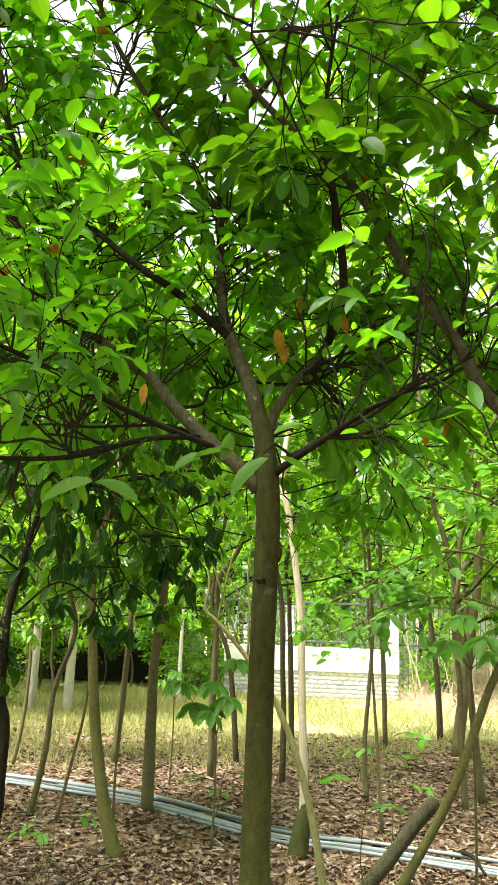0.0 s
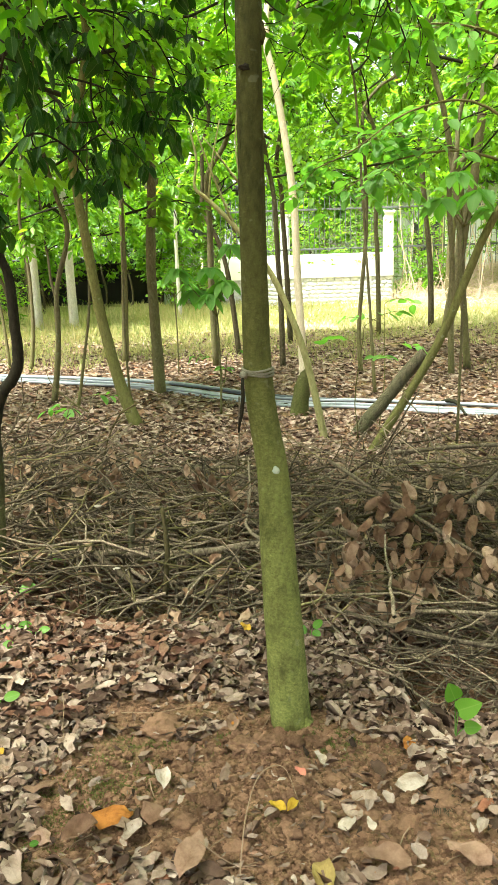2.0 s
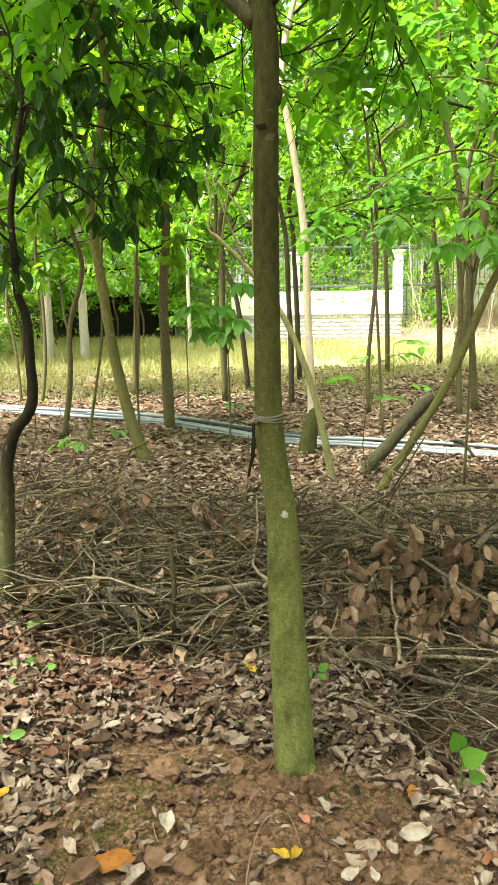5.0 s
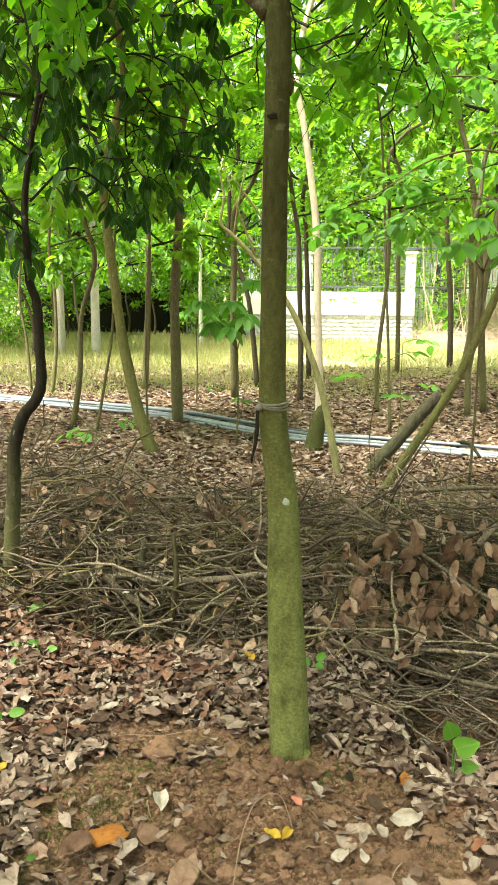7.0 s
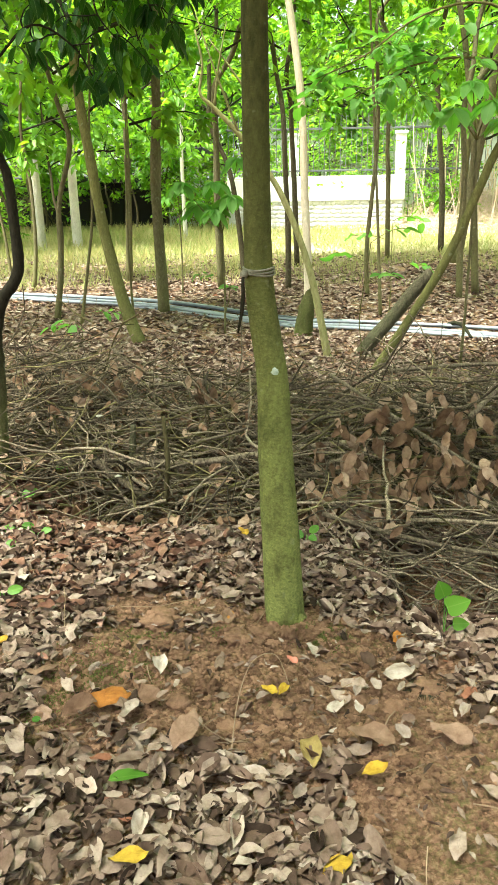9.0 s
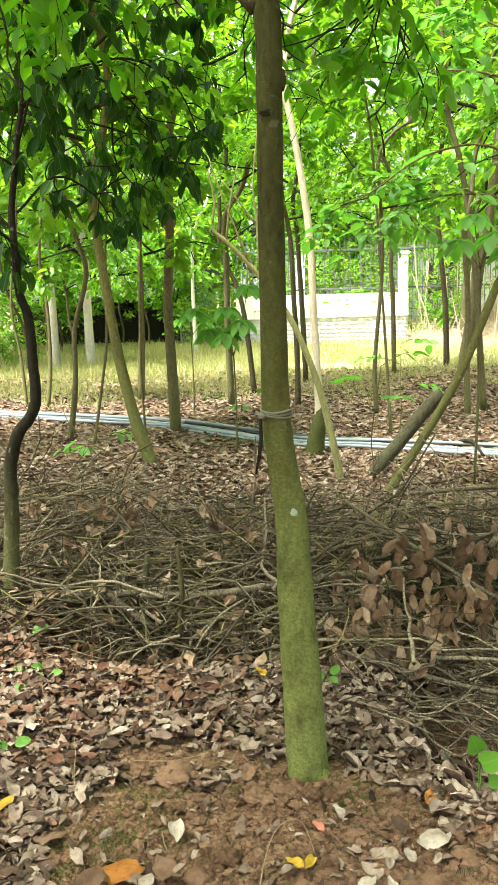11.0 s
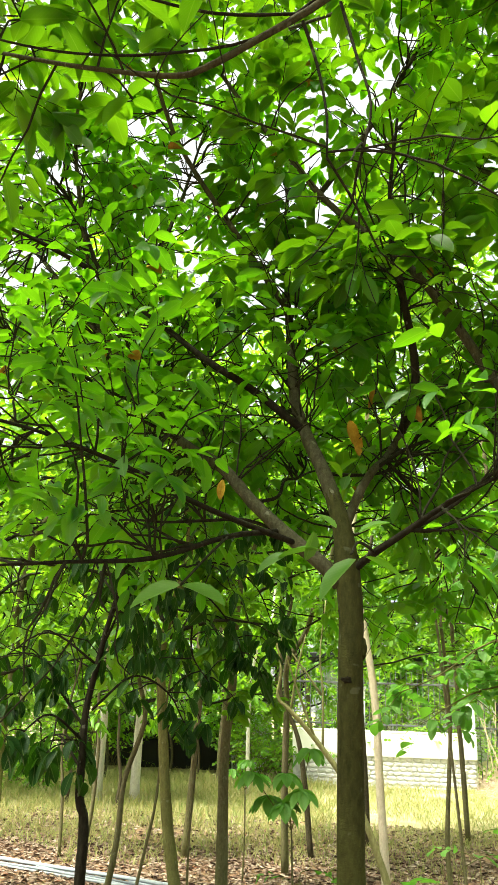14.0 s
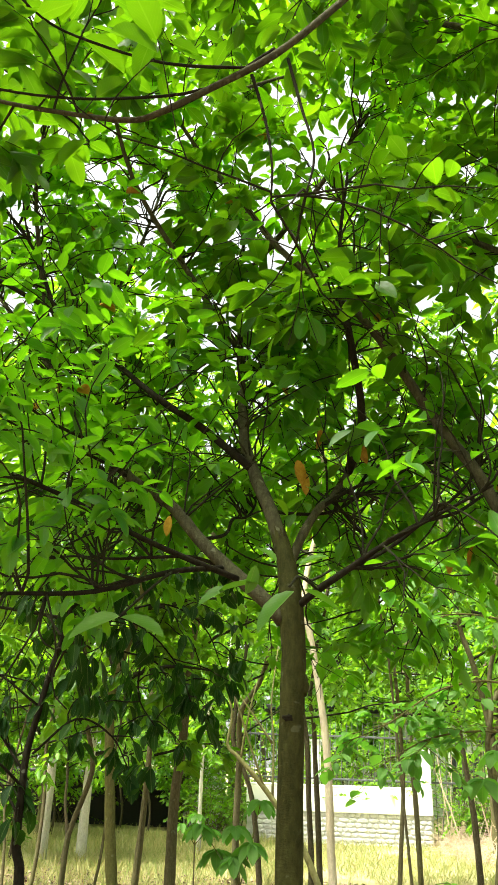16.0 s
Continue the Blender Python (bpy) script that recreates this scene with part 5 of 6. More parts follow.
def build_bushes():
    for x, y, w, h in ((-6.2, 17.2, 1.3, 1.1), (-7.6, 15.0, 1.4, 1.4), (4.6, 20.6, 0.9, 0.9), (7.4, 18.5, 1.3, 1.5), (-1.7, 20.8, 0.8, 1.3), (-6.6, 20.5, 1.4, 2.0), (-7.9, 18.5, 1.4, 1.8), (-9.0, 20.5, 1.6, 2.4), (9.0, 21.0, 1.6, 2.2), (-10.8, 21.5, 2.0, 2.6), (-8.2, 23.0, 2.0, 2.8), (-6.4, 24.0, 2.0, 2.8), (-12.5, 24.0, 2.2, 3.0), (-10.0, 25.5, 2.2, 3.0), (11.0, 23.0, 2.0, 2.8), (7.6, 22.8, 1.4, 2.0), (13.0, 24.0, 2.2, 3.0), (-2.35, 21.9, 0.6, 1.6), (-4.9, 24.6, 1.6, 2.7), (-3.4, 28.2, 2.0, 3.4), (-1.9, 28.4, 2.0, 3.0), (-5.3, 28.6, 2.2, 3.2), (-1.3, 22.0, 0.8, 1.6), (0.1, 22.6, 0.8, 2.0), (1.3, 22.9, 0.9, 2.3), (2.4, 22.5, 0.8, 1.9), (3.1, 23.2, 1.0, 2.5), (4.6, 23.0, 1.0, 2.3), (-0.6, 23.2, 0.9, 2.4)):
        b = thing("bush", "sunlit leafy bush at the edge of the clearing", "bush", "bushes", (x, y, ground_z(x, y)))
        wood, rows = Maker(), []
        for i in range(16):
            a = rng.uniform(0, 6.28)
            spray(wood, rows, (rng.normal() * 0.1, rng.normal() * 0.1, 0), (math.cos(a) * w * 0.7, math.sin(a) * w * 0.7, h), h * rng.uniform(0.7, 1.3), 0.01, 7, 7, 0.12, 0.28, 0.3, 0.5, 0.3)
        part("stemwork", wood, M_BARK_MID, b, kind="stuff")
        m = Maker()
        m.leaves(rows, SIMPLE)
        part("foliage", m, M_LEAF_FAR, b, kind="stuff")


build_bushes()


# ---- pipes on the ground ----
def build_pipes():
    run = [(-4.4, 9.55), (-3.23, 9.1), (-2.08, 8.58), (-0.97, 7.93), (0.15, 7.06), (0.85, 6.74), (1.68, 6.32), (2.6, 5.95), (3.4, 5.7)]
    bundle = thing("pipe_bundle", "bundle of long grey plastic pipes lying across the leaf litter", "pipes")
    for i in range(8):
        off, lift = (i - 3.5) * 0.036 + rng.normal() * 0.012, 0.03 if i < 5 else 0.055
        w = rng.uniform(0, 6)
        pts = []
        for k, (x, y) in enumerate(run):
            o = off + 0.04 * math.sin(k * 1.1 + w)
            pts.append((x + o * 0.45, y + o * 0.9, ground_z(x, y) + lift + 0.012 * math.sin(k * 1.7 + w)))
        cut = [0, 0, 0, 1, 2, 0, 3, 0][i]
        end = [9, 9, 9, 9, 9, 6, 9, 8][i]
        m = Maker()
        m.tube(smooth_line(pts[cut:end], 6), [0.0145], 10)
        part("pipe", m, M_PIPE_DARK if i in (2, 6) else M_PIPE, bundle)
    m = Maker()
    m.tube(smooth_line([(1.58, 6.62, 0.02), (1.62, 6.45, 0.09), (1.66, 6.3, 0.1), (1.7, 6.12, 0.03)], 4), [0.02, 0.018, 0.012], 8, 0, 0.1)
    solid("short_stick", m, M_BARK_TWIG, "short dark stick lying over the pipes", "stick")


build_pipes()


# ---- brush pile ----
def build_brush():
    pile = thing("brush_pile", "tangled pile of dead branches and dry brown leaves", "brush pile")
    def height(x, y):
        h = 0.62 * math.exp(-((y - 3.6) / 0.75) ** 2) * (0.75 + 0.5 * noise.noise(Vector((x * 1.3, y * 1.3, 7))))
        return max(0.03, h) * (1 if x > -1.0 else 0.75)
    twigs, green, singles = Maker(), Maker(), 0
    for i in range(3800):
        x, y = rng.uniform(-2.3, 2.4), min(4.9, max(2.55, rng.normal(3.55, 0.55)))
        if y < 2.75 and x < 0.15:
            continue
        z = max(ground_z(x, y), -0.25) + 0.1 * (x > -1.0) * rng.random() + rng.random() * height(x, y)
        a = rng.normal() * 0.7 + (0 if rng.random() < 0.8 else 1.57)
        d = (math.cos(a) * rng.choice([-1, 1]), math.sin(a), rng.normal() * 0.22)
        ln = rng.uniform(0.25, 0.9)
        line = wander(np.array((x, y, z)) - unit(d) * ln / 2, d, ln, 7, 0.6, 0.12)
        line[:, 2] = np.maximum(line[:, 2], [ground_z(p[0], p[1]) + 0.006 for p in line])
        r = rng.choice([0.002, 0.003, 0.0043, 0.0065], p=[0.38, 0.36, 0.19, 0.07])
        mossy = rng.random() < 0.2
        if r > 0.004 and y < 3.75 and singles < 230:
            singles += 1
            one = Maker()
            one.tube(line, [r * 1.3, r * 0.6], 6)
            part("stick", one, M_STICK_GREEN if mossy else M_STICK, pile)
        else:
            (green if mossy else twigs).tube(line, [r * 1.3, r * 0.6], 4, cap=False)
    for i in range(1000):
        x, y = rng.uniform(-2.3, 2.4), min(4.9, max(2.6, rng.normal(3.65, 0.5)))
        if y < 2.8 and x < 0.15:
            continue
        z = max(ground_z(x, y), -0.22) + (0.35 + 0.75 * rng.random()) * height(x, y)
        twigs.tube(wander((x, y, z), (rng.normal(), rng.normal() * 0.7, rng.normal() * 0.45), rng.uniform(0.15, 0.45), 5, 0.7), [0.003, 0.0018], 4, cap=False)
    for i in range(260):
        x, y = rng.uniform(-2.2, 2.3), rng.uniform(3.3, 4.7)
        z = max(ground_z(x, y), -0.22) + height(x, y) * 0.6
        twigs.tube(wander((x, y, z), (rng.normal() * 0.6, rng.normal() * 0.4, 1), rng.uniform(0.1, 0.3), 4, 0.4), [0.0035, 0.0018], 4, cap=False)
    for i in range(240):
        x, y = rng.uniform(0.4, 1.35), rng.uniform(2.05, 2.75)
        d = (rng.choice([-1, 1]), rng.normal() * 0.9, rng.normal() * 0.15)
        line = wander((x, y, max(ground_z(x, y), -0.14) + rng.uniform(0.01, 0.14)), d, rng.uniform(0.15, 0.6), 6, 0.6, 0.1)
        line[:, 2] = np.maximum(line[:, 2], [ground_z(p[0], p[1]) + 0.006 for p in line])
        twigs.tube(line, [rng.uniform(0.0025, 0.0055), 0.002], 4, cap=False)
    part("twig_tangle", twigs, M_STICK, pile, "grey-brown dead twigs", kind="stuff")
    part("mossy_twig_tangle", green, M_STICK_GREEN, pile, kind="stuff")
    sticks = [
        ([(-1.25, 3.95, 0.3), (-0.95, 3.55, 0.14), (-0.75, 3.2, 0.05), (-0.5, 3.0, -0.04)], 0.02, M_STICK),
        ([(-1.05, 3.3, 0.02), (-0.6, 3.22, 0.04), (-0.25, 3.2, 0.05), (0.2, 3.25, 0.1), (0.7, 3.3, 0.12)], 0.017, M_STICK),
        ([(-0.6, 3.25, 0.0), (-0.58, 3.24, 0.22)], 0.017, M_BARK_LOG),
        ([(-0.42, 3.0, -0.1), (-0.4, 3.03, 0.12), (-0.42, 3.1, 0.3)], 0.012, M_STICK_GREEN),
        ([(0.95, 3.2, 0.25), (1.1, 3.3, 0.36), (1.25, 3.4, 0.45)], 0.012, M_STICK),
        ([(0.35, 3.6, 0.36), (0.7, 3.1, 0.22), (0.95, 2.85, 0.12), (1.3, 2.75, 0.04)], 0.008, M_STICK),
        ([(0.25, 2.6, 0.05), (0.55, 2.45, 0.02), (0.85, 2.35, -0.0), (1.2, 2.3, 0.02)], 0.009, M_STICK),
        ([(0.45, 2.75, -0.05), (0.75, 2.55, 0.04), (1.05, 2.5, 0.03)], 0.008, M_STICK),
        ([(-0.9, 4.6, 0.05), (-0.3, 4.5, 0.09), (0.3, 4.55, 0.06)], 0.012, M_STICK),
        ([(0.75, 4.3, 0.2), (1.3, 4.2, 0.26), (1.9, 4.25, 0.2)], 0.012, M_STICK),
        ([(-1.9, 3.4, 0.1), (-1.4, 3.45, 0.16), (-0.9, 3.4, 0.12), (-0.4, 3.5, 0.1)], 0.013, M_STICK_GREEN),
    ]
    for pts, r, mat in sticks:
        m = Maker()
        m.tube(smooth_line(pts, 5), [r * 1.1, r, r * 0.75], 8, 0, 0.06)
        part("stick", m, mat, pile)
    dead, hung = Maker(), []
    for x, y, z, n in [(0.33, 2.75, 0.16, 13), (0.5, 2.7, 0.12, 15), (0.62, 2.8, 0.25, 13), (0.42, 2.95, 0.25, 12), (0.22, 2.8, 0.12, 10), (0.75, 2.95, 0.28, 13), (0.9, 2.8, 0.2, 12), (1.05, 2.95, 0.25, 14), (0.6, 3.15, 0.33, 10), (1.2, 2.75, 0.15, 10), (0.3, 3.1, 0.26, 8), (0.85, 3.2, 0.32, 10), (-0.05, 3.3, 0.24, 6), (-0.3, 3.6, 0.3, 7), (-0.75, 3.7, 0.3, 8), (1.35, 3.1, 0.25, 10)]:
        for i in range(int(n * 1.7)):
            d = unit((rng.normal() * 0.55, rng.normal() * 0.5 - 0.1, -1))
            p = np.array((x, y - 0.12 * (x > 0.1), z - 0.07 * (x > 0.1))) + rng.normal(size=3) * np.array([0.06, 0.05, 0.07])
            ln = rng.uniform(0.06, 0.11)
            hung.append((p, d, unit((rng.normal() * 1.1, -1, 0.3)), ln, ln * 0.24))
    shapes = []
    for tv, tuv, tf in DRY:
        one = Maker()
        one.add(tv * np.array([1, 0.22, 0.5]), tf, tuv)
        shapes.append(one.mesh("dead_leaf", M_DEAD))
    for i, (p, d, face, ln, hw) in enumerate(hung):
        s = unit(np.cross(face, d))
        nn = np.cross(d, s)
        ob = new("dead_leaf", shapes[i % len(shapes)])
        ob.parent = pile
        ob.matrix_local = Matrix(((d[0] * ln, s[0] * ln, nn[0] * ln, p[0]), (d[1] * ln, s[1] * ln, nn[1] * ln, p[1]), (d[2] * ln, s[2] * ln, nn[2] * ln, p[2]), (0, 0, 0, 1)))
    rows = []
    for i in range(2000):
        x, y = rng.uniform(-2.3, 2.4), min(4.8, max(2.6, rng.normal(3.65, 0.5)))
        z = max(ground_z(x, y), -0.22) + (0.3 + 0.7 * rng.random()) * height(x, y)
        ln = rng.uniform(0.035, 0.085)
        rows.append(((x, y, z), unit((rng.normal(), rng.normal(), -0.6)), unit((rng.normal() * 0.6, -0.6, 0.8)), ln, ln * 0.25))
    dead.leaves(rows, DRY)
    part("dry_leaves", dead, M_DEAD, pile, "brown dead leaves caught in the branches", kind="stuff")
    for x, y, z in ((-0.64, 3.1, 0.02), (-0.58, 3.09, 0.015), (-0.86, 3.28, 0.1), (-0.78, 3.45, 0.2)):
        m = Maker()
        m.lump((x, y, z), (0.02, 0.015, 0.007), rough=0.5, level=2)
        solid("bracket_fungus", m, M_FUNGUS, "small pale bracket fungus on a dead stick", "fungus", "fungi")


build_brush()


# ---- leaf litter and clods ----
def bare(x, y):
    """Where raked soil shows and few leaves lie."""
    d = math.hypot((x - 0.1) / 0.42, (y - 1.62) / 0.34)
    d2 = math.hypot((x + 0.36) / 0.24, (y - 1.6) / 0.3)
    d3 = math.hypot((x - 0.48) / 0.24, (y - 1.15) / 0.45)
    d4 = math.hypot((x + 0.3) / 0.2, (y - 1.98) / 0.1)
    return min(d, d2, d3, d4) + 0.5 * noise.noise(Vector((x * 6, y * 6, 1)))


def build_litter():
    litter = thing("leaf_litter", "thick layer of dry grey-brown fallen leaves", "leaf litter")
    def lay(n, x0, x1, y0, y1, lo, hi, keep_bare=True):
        rows = []
        for _ in range(n):
            x, y = rng.uniform(x0, x1), rng.uniform(y0, y1)
            if not keep_bare and 2.9 < y < 4.35 and rng.random() < 0.9:
                continue
            if keep_bare and math.hypot(x - 0.09, y - 1.9) < 0.12:
                continue
            if 0.47 < x < 1.3 and 1.98 < y < 2.6 and rng.random() < 0.85:
                continue
            if keep_bare and bare(x, y) < 0.95 and rng.random() < 0.97 - 0.15 * (hi < 0.06):
                continue
            ln = rng.uniform(lo, hi)
            a = rng.uniform(0, 6.283)
            loose = 1.0 if rng.random() < 0.3 else 0.5
            d = unit((math.cos(a), math.sin(a), rng.normal() * 0.22 * loose))
            face = unit((rng.normal() * 0.55 * loose, rng.normal() * 0.55 * loose, 1 if rng.random() < 0.7 else -1))
            rows.append(((x - d[0] * ln / 2, y - d[1] * ln / 2, ground_z(x, y) + 0.004 + rng.random() * 0.024 - d[2] * ln / 2), d, face, ln, ln * rng.uniform(0.13, 0.27)))
        return rows
    near = lay(9000, -1.35, 1.35, 0.55, 2.75, 0.033, 0.088) + lay(15000, -1.35, 1.35, 0.55, 2.75, 0.012, 0.045)
    middle = lay(13000, -3.0, 3.0, 2.6, 6.2, 0.04, 0.085, False) + lay(14000, -3.0, 3.0, 2.6, 6.2, 0.02, 0.05, False)
    far = lay(26000, -4.8, 4.6, 6.0, 11.0, 0.04, 0.1, False) + lay(7000, -6.0, 5.5, 10.5, 14.0, 0.06, 0.12, False)
    near.sort(key=lambda r: math.hypot(r[0][0], r[0][1] - 1.1))
    single, rest = near[0:1200:4], [r for i, r in enumerate(near) if i >= 1200 or i % 4]
    shapes = []
    for tv, tuv, tf in DRY:
        one = Maker()
        one.add(tv * np.array([1, 0.27, 0.5]), tf, tuv)
        shapes.append(one.mesh("fallen_leaf", M_LITTER))
    for i, (p, d, face, ln, hw) in enumerate(single):
        s = unit(np.cross(face, d))
        nn = np.cross(d, s)
        w = hw / 0.27
        ob = new("fallen_leaf", shapes[i % len(shapes)])
        ob.parent = litter
        ob.matrix_local = Matrix(((d[0] * ln, s[0] * w, nn[0] * ln, p[0]), (d[1] * ln, s[1] * w, nn[1] * ln, p[1]), (d[2] * ln, s[2] * w, nn[2] * ln, p[2] + 0.004), (0, 0, 0, 1)))
    m = Maker()
    m.leaves([r for r in rest if r[3] > 0.04], DRY)
    m.leaves([r for r in rest if r[3] <= 0.04], SCRAP)
    part("near_litter", m, M_LITTER, litter, kind="stuff")
    red = lay(650, -1.25, -0.35, 2.35, 3.1, 0.03, 0.075) + lay(120, -0.9, -0.1, 1.9, 2.5, 0.04, 0.08)
    m = Maker()
    m.leaves([((p[0], p[1], p[2] + 0.012), d, f, ln, hw) for p, d, f, ln, hw in red], DRY)
    part("red_litter", m, M_RED_LITTER, litter, "redder leaves at the foot of the brush", kind="stuff")
    m = Maker()
    m.leaves([r for r in middle if r[3] > 0.055], DRY)
    m.leaves([r for r in middle if r[3] <= 0.055], SCRAP)
    part("middle_litter", m, M_LITTER, litter, kind="stuff")
    m = Maker()
    m.leaves(far, [leaf_shape([(0.3, 0.9), (0.7, 0.8)], 0.3, 0.1), leaf_shape([(0.3, 0.9), (0.7, 0.8)], -0.3, -0.2)])
    part("far_litter", m, M_LITTER, litter, kind="stuff")
    m = Maker()
    for _ in range(120):
        x, y = rng.uniform(-1.2, 1.2), rng.uniform(0.7, 2.7)
        m.tube(wander((x, y, ground_z(x, y) + 0.012), (rng.normal(), rng.normal(), 0), rng.uniform(0.05, 0.25), 4, 0.5), [0.0018, 0.0012], 3, cap=False)
    part("stalks", m, M_STRAW, litter, "thin dry stalks among the leaves", kind="stuff")


build_litter()


def clod_shape(level, rough):
    m = Maker()
    m.lump((0, 0, 0), (1, 1, 0.8), rough=rough, level=level)
    return m.v[0], m.f


def build_clods():
    shapes = [clod_shape(1, 0.9) for _ in range(6)] + [clod_shape(2, 0.9) for _ in range(8)]
    crumbs = Maker()
    for _ in range(11000):
        x, y = rng.normal(0.08, 0.4), rng.normal(1.56, 0.3)
        if y < 0.7 or math.hypot(x - 0.09, y - 1.95) < 0.075 or bare(x, y) > 1.3:
            continue
        s = min(0.016, 0.0016 + rng.exponential(0.003))
        v, f = shapes[rng.integers(6) if s < 0.008 else 6 + rng.integers(8)]
        a = rng.uniform(0, 6.28)
        c, d = math.cos(a) * s, math.sin(a) * s
        w = np.stack([v[:, 0] * c - v[:, 1] * d, v[:, 0] * d + v[:, 1] * c, v[:, 2] * s * rng.uniform(0.6, 1.0)], 1)
        crumbs.add(w + np.array((x, y, ground_z(x, y) + s * 0.25)), f)
    solid("soil_crumbs", crumbs, M_CLOD, "loose crumbs of reddish soil round the trunk", "soil", smooth=False, kind="stuff")
    big = [(-0.29, 1.9, 0.05), (-0.2, 1.87, 0.032), (0.445, 1.55, 0.042), (-0.73, 2.6, 0.04), (-0.66, 2.57, 0.03), (0.02, 1.8, 0.03), (0.09, 1.79, 0.026), (0.15, 1.8, 0.025), (-0.05, 1.78, 0.028), (0.27, 1.5, 0.024), (0.36, 1.48, 0.022), (-0.12, 1.56, 0.026), (-0.19, 1.5, 0.024), (-0.06, 1.42, 0.024), (0.3, 1.4, 0.024)]
    for i in range(28):
        x, y = rng.normal(0.08, 0.24), rng.normal(1.58, 0.17)
        if math.hypot(x - 0.09, y - 1.95) > 0.12:
            big.append((x, y, rng.uniform(0.009, 0.02)))
    for x, y, s in big:
        m = Maker()
        m.lump((0, 0, 0), (s * rng.uniform(0.9, 1.3), s, s * 0.7), rough=0.45, level=4 if s > 0.025 else 3)
        # knobbly crust
        v = m.v[0]
        m.v = [v + np.array([[noise.noise(Vector(p) * (6 / s)) * 0.09 * s + noise.noise(Vector(p) * (14 / s)) * 0.05 * s for _ in range(3)] for p in v.tolist()])]
        ob = solid("soil_clod", m, M_CLOD, "crumbly clod of reddish soil" if s < 0.035 else "large crumbly clod of reddish soil", "soil clod", "soil clods")
        ob.location = (x, y, ground_z(x, y) + s * 0.1)


build_clods()


def loose_leaf(name, x, y, ln, turn, mat, label, wide=0.27, shape=0, tilt=0.1, shapes=DRY):
    m = Maker()
    a = radians(turn)
    d = unit((math.cos(a), math.sin(a), tilt))
    m.leaves([((-d[0] * ln / 2, -d[1] * ln / 2, 0.0), d, unit((rng.normal() * 0.15, rng.normal() * 0.15, 1)), ln, ln * wide)], shapes[shape:shape + 1])
    ob = solid(name, m, mat, label, "leaf", "bright fallen leaves")
    ob.location = (x, y, ground_z(x, y) + 0.03)


# ---- small bright things on the ground ----
for x, y, ln, turn, mat, label, sh in (
        (0.04, 1.51, 0.05, 150, M_YELLOW, "curled yellow fallen leaf on bare soil", 0),
        (0.078, 1.51, 0.045, 60, M_YELLOW, "curled yellow fallen leaf on bare soil", 2),
        (-0.055, 2.49, 0.06, 120, M_YELLOW, "small yellow leaf on the litter", 0),
        (0.271, 1.22, 0.065, 20, M_YELLOW, "bright yellow fallen leaf by a furrow", 3),
        (-0.735, 1.754, 0.06, 60, M_YELLOW, "small yellow leaf on the litter", 0),
        (-0.364, 1.496, 0.115, 5, M_ORANGE, "orange-brown fallen leaf with a yellow edge", 1),
        (0.173, 0.99, 0.08, 40, M_YELLOW, "bright yellow fallen leaf by a furrow", 1),
        (-0.271, 1.214, 0.09, 15, M_SEED, "fresh green fallen leaf lying on dry ones", 1),
        (-0.236, 1.004, 0.08, 0, M_YELLOW, "yellow and brown fallen leaf on dry ones", 3),
        (0.136, 1.279, 0.09, 100, M_OLIVE_LEAF, "olive-yellow pointed dry leaf", 2),
        (-0.307, 1.452, 0.07, 60, M_PALE_LEAF, "whitish curled dry leaf", 0),
        (-0.61, 2.829, 0.06, 10, M_YELLOW, "small yellow leaf on the litter", 0),
        (0.409, 1.76, 0.06, 80, M_ORANGE, "rusty orange fallen leaf", 0),
        (-0.081, 1.899, 0.055, 70, M_ORANGE, "rusty orange fallen leaf", 1),
        (0.207, 1.461, 0.062, 40, M_PALE_LEAF, "pale rounded dry leaf on bare soil", 1),
        (0.265, 1.516, 0.04, 80, M_PALE_LEAF, "small pale dry leaf on bare soil", 2),
        (0.316, 1.533, 0.045, 110, M_PALE_LEAF, "small pale dry leaf on bare soil", 0),
        (0.259, 1.44, 0.04, 100, M_PALE_LEAF, "small pale dry leaf on bare soil", 3),
        (0.391, 1.603, 0.1, 20, M_PALE_LEAF, "large crumpled grey-beige dry leaf", 1),
        (0.355, 1.352, 0.05, 120, M_PALE_LEAF, "small pale dry leaf on bare soil", 0),
        (0.518, 1.421, 0.05, 60, M_PALE_LEAF, "small pale dry leaf on bare soil", 2),
        (0.464, 1.338, 0.1, 150, M_BROWN_LEAF, "brown dry leaf lying flat", 3),
        (0.277, 1.337, 0.12, 165, M_BROWN_LEAF, "long brown curled dry leaf", 0),
        (-0.26, 1.643, 0.075, 110, M_PALE_LEAF, "pale dry leaf standing in the soil", 2),
        (-0.265, 1.506, 0.095, 130, M_BROWN_LEAF, "brown dry leaf lying flat", 1),
        (-0.433, 1.45, 0.1, 40, M_BROWN_LEAF, "brown dry leaf lying flat", 2),
        (-0.161, 1.35, 0.12, 70, M_BROWN_LEAF, "large brown curled dry leaf", 3),
        (-0.083, 1.89, 0.07, 90, M_BROWN_LEAF, "rust-brown leaf leaning by the trunk", 0),
        (-0.574, 1.626, 0.09, 20, M_BROWN_LEAF, "brown dry leaf lying flat", 1),
        (0.102, 1.618, 0.04, 130, M_RED, "small red leaf tip on the soil", 0)):
    loose_leaf("bright_leaf", x, y, ln, turn, mat, label, shape=sh, shapes=OVAL if mat is M_SEED else DRY)


HEART = [leaf_shape([(-0.06, 0.5), (0.04, 0.88), (0.2, 1.02), (0.42, 0.98), (0.64, 0.76), (0.84, 0.4)], 0.12, 0.08)]


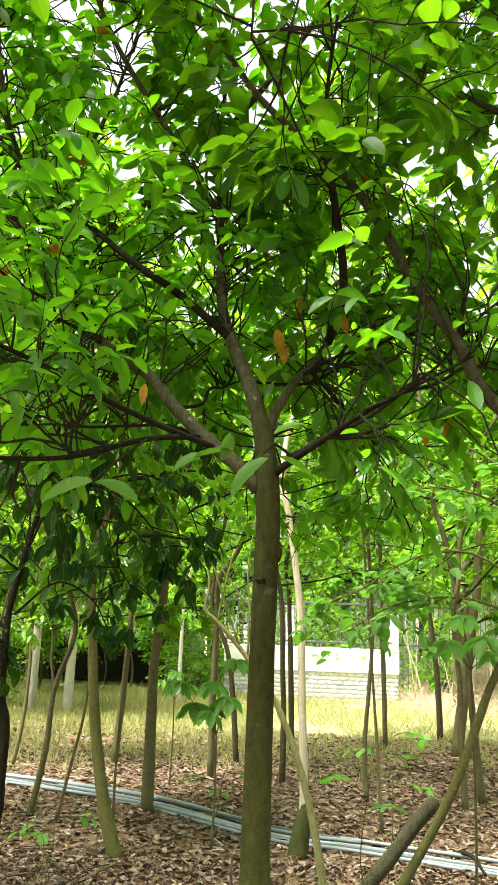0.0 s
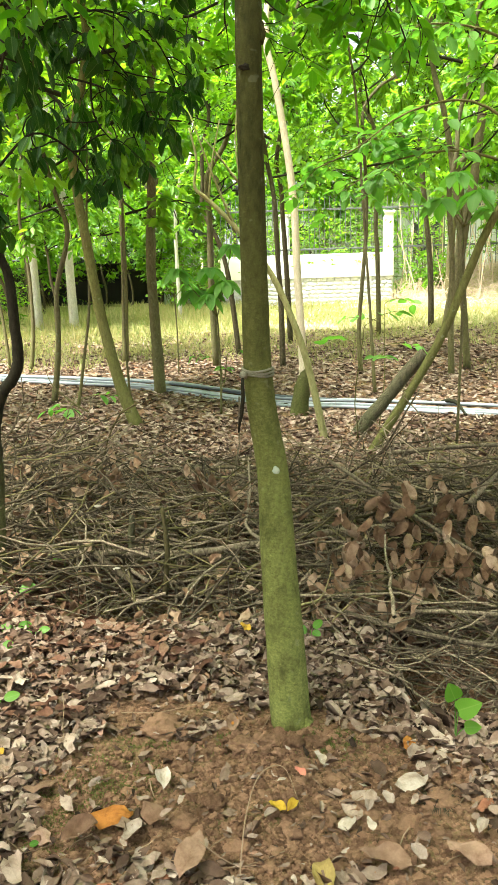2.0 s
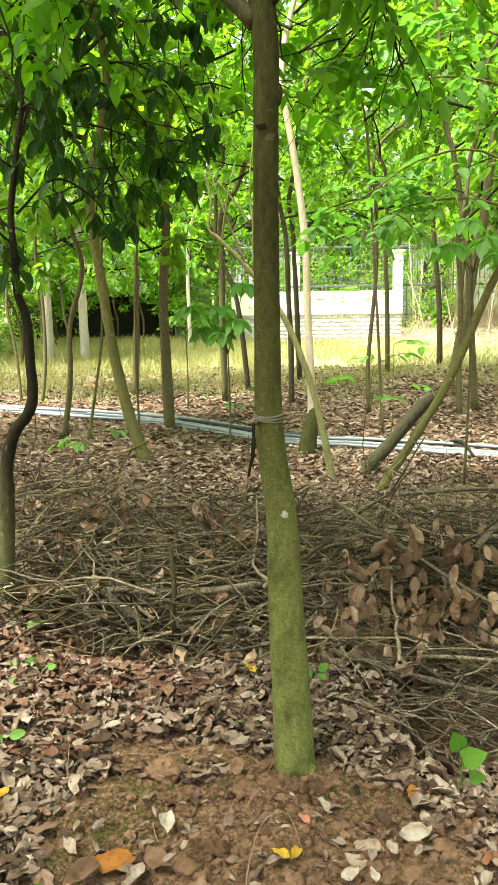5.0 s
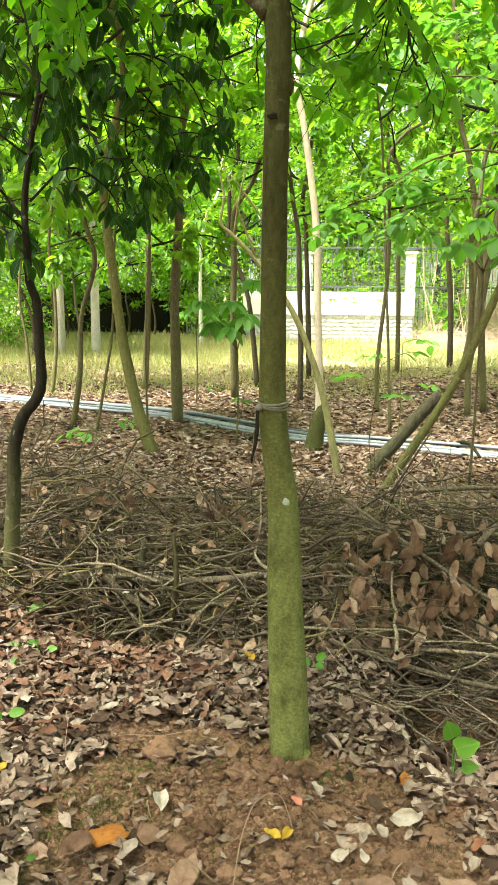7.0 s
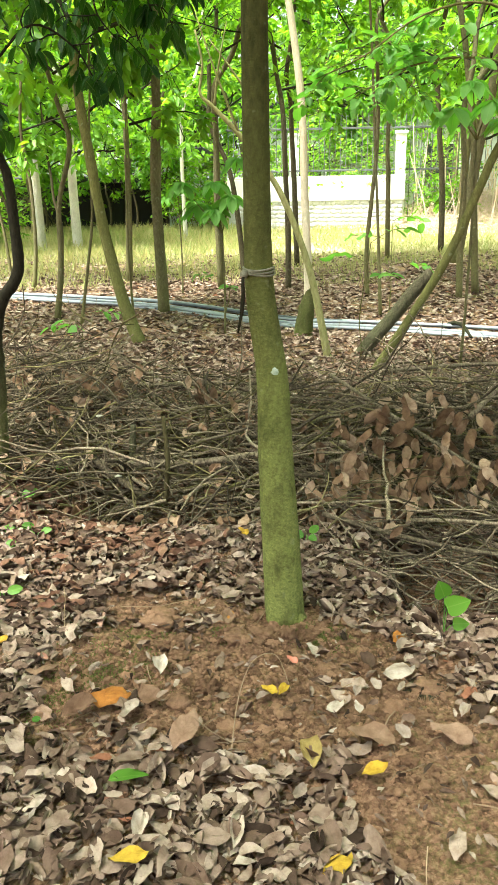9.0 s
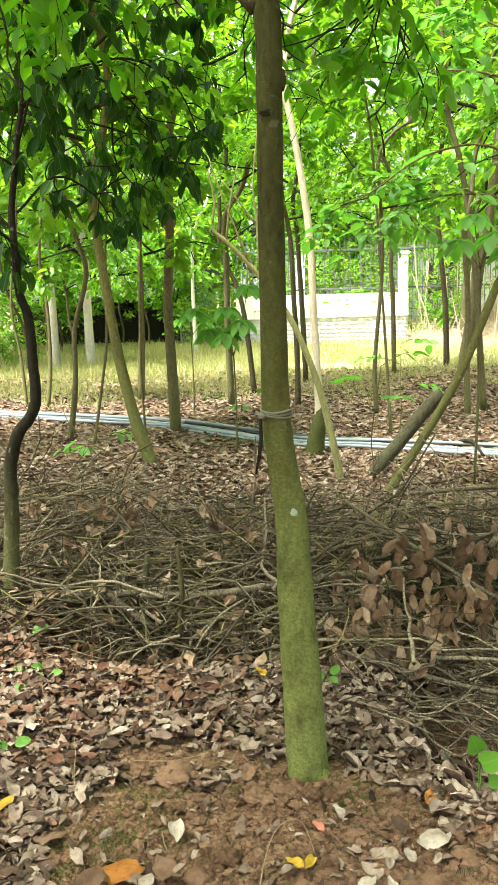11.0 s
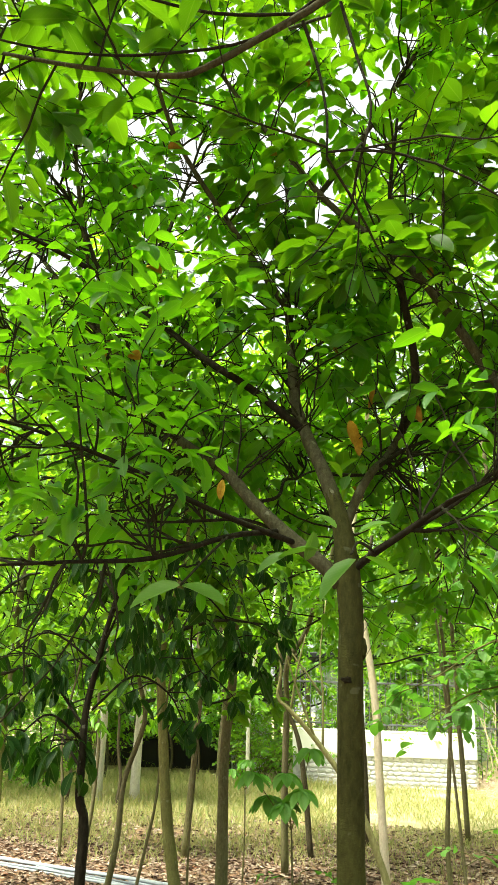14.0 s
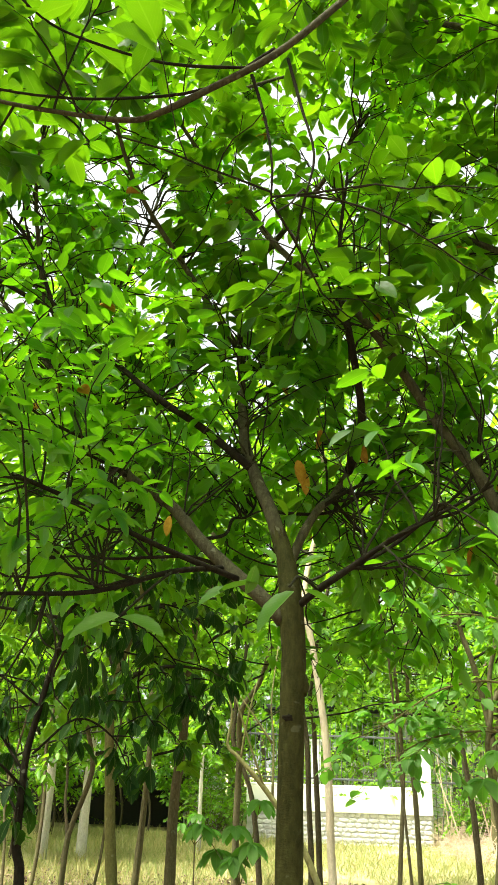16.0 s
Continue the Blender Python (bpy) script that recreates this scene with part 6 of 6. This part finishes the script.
def seedling(x, y, count, size, height, label, wide=0.33, shapes=BROAD[:1]):
    s = thing("seedling", label, "seedling", "seedlings", (x, y, ground_z(x, y)))
    m = Maker()
    stem = wander((0, 0, -0.02), (rng.normal() * 0.15, 0, 1), height + 0.02, 4, 0.15)
    m.tube(stem, [0.0025, 0.0018], 5)
    part("stem", m, M_LEAF_LIGHT, s)
    for i in range(count):
        a = i * 2.4 + rng.random()
        p = stem[-1 - (i % 2)]
        d = unit((math.cos(a), math.sin(a) * 0.7 - 0.2, rng.uniform(0.0, 0.45)))
        m = Maker()
        ln = size * rng.uniform(0.75, 1.1)
        m.leaves([(p + d * 0.012, d, unit((rng.normal() * 0.4, -0.8, 0.9)), ln, ln * wide)], shapes)
        part("leaf", m, M_SEED, s)


for x, y, n, size, h in ((-0.316, 2.58, 1, 0.05, 0.02), (-0.695, 2.88, 2, 0.055, 0.04), (-0.527, 2.72, 4, 0.042, 0.05), (-0.406, 2.8, 3, 0.05, 0.06), (-0.943, 3.34, 3, 0.06, 0.06), (-1.028, 2.86, 2, 0.065, 0.04), (-0.913, 2.52, 2, 0.055, 0.03), (-0.934, 2.38, 2, 0.05, 0.03), (-0.836, 2.46, 2, 0.045, 0.03), (-0.812, 2.04, 2, 0.05, 0.03), (0.181, 2.43, 3, 0.055, 0.05), (-0.554, 1.42, 1, 0.03, 0.015)):
    seedling(x, y, n, size, h, "small bright green seedling rising through dead leaves")


def heart_seedling(x, y):
    s = thing("seedling", "seedling with three heart-shaped bright green leaves", "seedling", "seedlings", (x, y, ground_z(x, y)))
    for tip, d, ln in (((-0.004, 0.0, 0.135), (-0.3, -0.15, 0.75), 0.06), ((0.004, -0.01, 0.105), (0.85, -0.2, 0.42), 0.07), ((0.028, 0.0, 0.045), (0.9, -0.2, 0.12), 0.045)):
        m = Maker()
        stalk = smooth_line([(0, 0, -0.02), (tip[0] * 0.3, tip[1], tip[2] * 0.55), tip], 4)
        m.tube(stalk, [0.0018, 0.0012], 5)
        part("stalk", m, M_LEAF_LIGHT, s)
        m = Maker()
        m.leaves([(np.array(tip), unit(d), unit((0.0, -1.0, 0.35)), ln, ln * 0.43)], HEART)
        part("leaf", m, M_SEED, s)


heart_seedling(0.547, 1.8)


def roadside_sprout(at, h, label):
    """A thin sprout with paired leaflets along arching stalks."""
    s = thing("sprout", label, "sprout", "sprouts", (at[0], at[1], ground_z(at[0], at[1])))
    m = Maker()
    stem = wander((0, 0, -0.03), (0.1, 0, 1), h, 6, 0.2)
    m.tube(stem, [0.0045, 0.003], 6)
    part("stem", m, M_BARK_GREEN, s)
    wood, rows = Maker(), []
    for i in range(3):
        a = i * 2.2 + rng.uniform(0, 1)
        line = wander(stem[-1 - i % 3], (math.cos(a), math.sin(a) * 0.6, 0.5), 0.32, 5, 0.2, 0.8)
        wood = Maker()
        wood.tube(line, [0.003, 0.002], 4, cap=False)
        part("stalk", wood, M_BARK_GREEN, s)
        rows += twig_leaves(line, 5, 0.1, 0.28, 0.2)
    m = Maker()
    m.leaves(rows, BROAD)
    part("foliage", m, M_LEAF_LIGHT, s, kind="stuff")


for at, h in (((0.72, 5.4), 0.95), ((0.95, 5.9), 1.0), ((-0.35, 6.9), 0.55), ((-1.5, 6.2), 0.25)):
    roadside_sprout(at, h, "thin sprout with fresh light green leaflets")


def build_details():
    m = Maker()
    m.tube(smooth_line([(-0.05, 1.29, ground_z(-0.05, 1.29) + 0.01), (-0.035, 1.45, 0.07), (0.0, 1.56, 0.1), (0.06, 1.6, 0.09), (0.098, 1.54, ground_z(0.1, 1.54) + 0.005)], 6), [0.0015, 0.001], 5)
    solid("grass_stalk", m, M_STRAW, "single dry grass stalk arching over the soil", "stalk")
    m = Maker()
    for i in range(60):
        a = rng.uniform(0, 6.28)
        p = np.array((0.445 + math.cos(a) * 0.035, 1.55 + math.sin(a) * 0.03, ground_z(0.445, 1.55) + 0.02))
        m.tube(wander(p, (math.cos(a), math.sin(a), rng.uniform(-0.4, 0.4)), rng.uniform(0.015, 0.04), 3, 0.5, 0.6), [0.0011, 0.0007], 3, cap=False)
    solid("root_tuft", m, M_BARK_LIMB, "fine fibrous roots hanging from a pulled clod of soil", "root tuft", kind="stuff")
    loose_leaf("grey_leaf", 0.165, 1.715, 0.06, 300, M_PALE_LEAF, "small blue-grey dried leaf at the foot of the trunk", wide=0.22, tilt=-0.25)
    for cx, cy, wx, wy, n in ((0.195, 1.8, 0.035, 0.035, 2400), (-0.38, 1.66, 0.09, 0.07, 3600), (-0.55, 1.52, 0.08, 0.07, 2400), (-0.33, 1.83, 0.05, 0.03, 1000), (-0.1, 1.82, 0.03, 0.03, 600)):
        m = Maker()
        rows = []
        for i in range(n):
            x, y = cx + rng.normal() * wx, cy + rng.normal() * wy
            if noise.noise(Vector((x * 25, y * 25, 2))) < -0.1:
                continue
            rows.append(((x, y, ground_z(x, y)), unit((rng.normal() * 0.7, rng.normal() * 0.7, 1)), (rng.normal(), rng.normal(), 0), rng.uniform(0.004, 0.01), 0.0014))
        m.leaves(rows, BLADE)
        solid("moss", m, M_MOSS, "thin patch of olive-green moss on the soil", "moss", kind="stuff")


build_details()
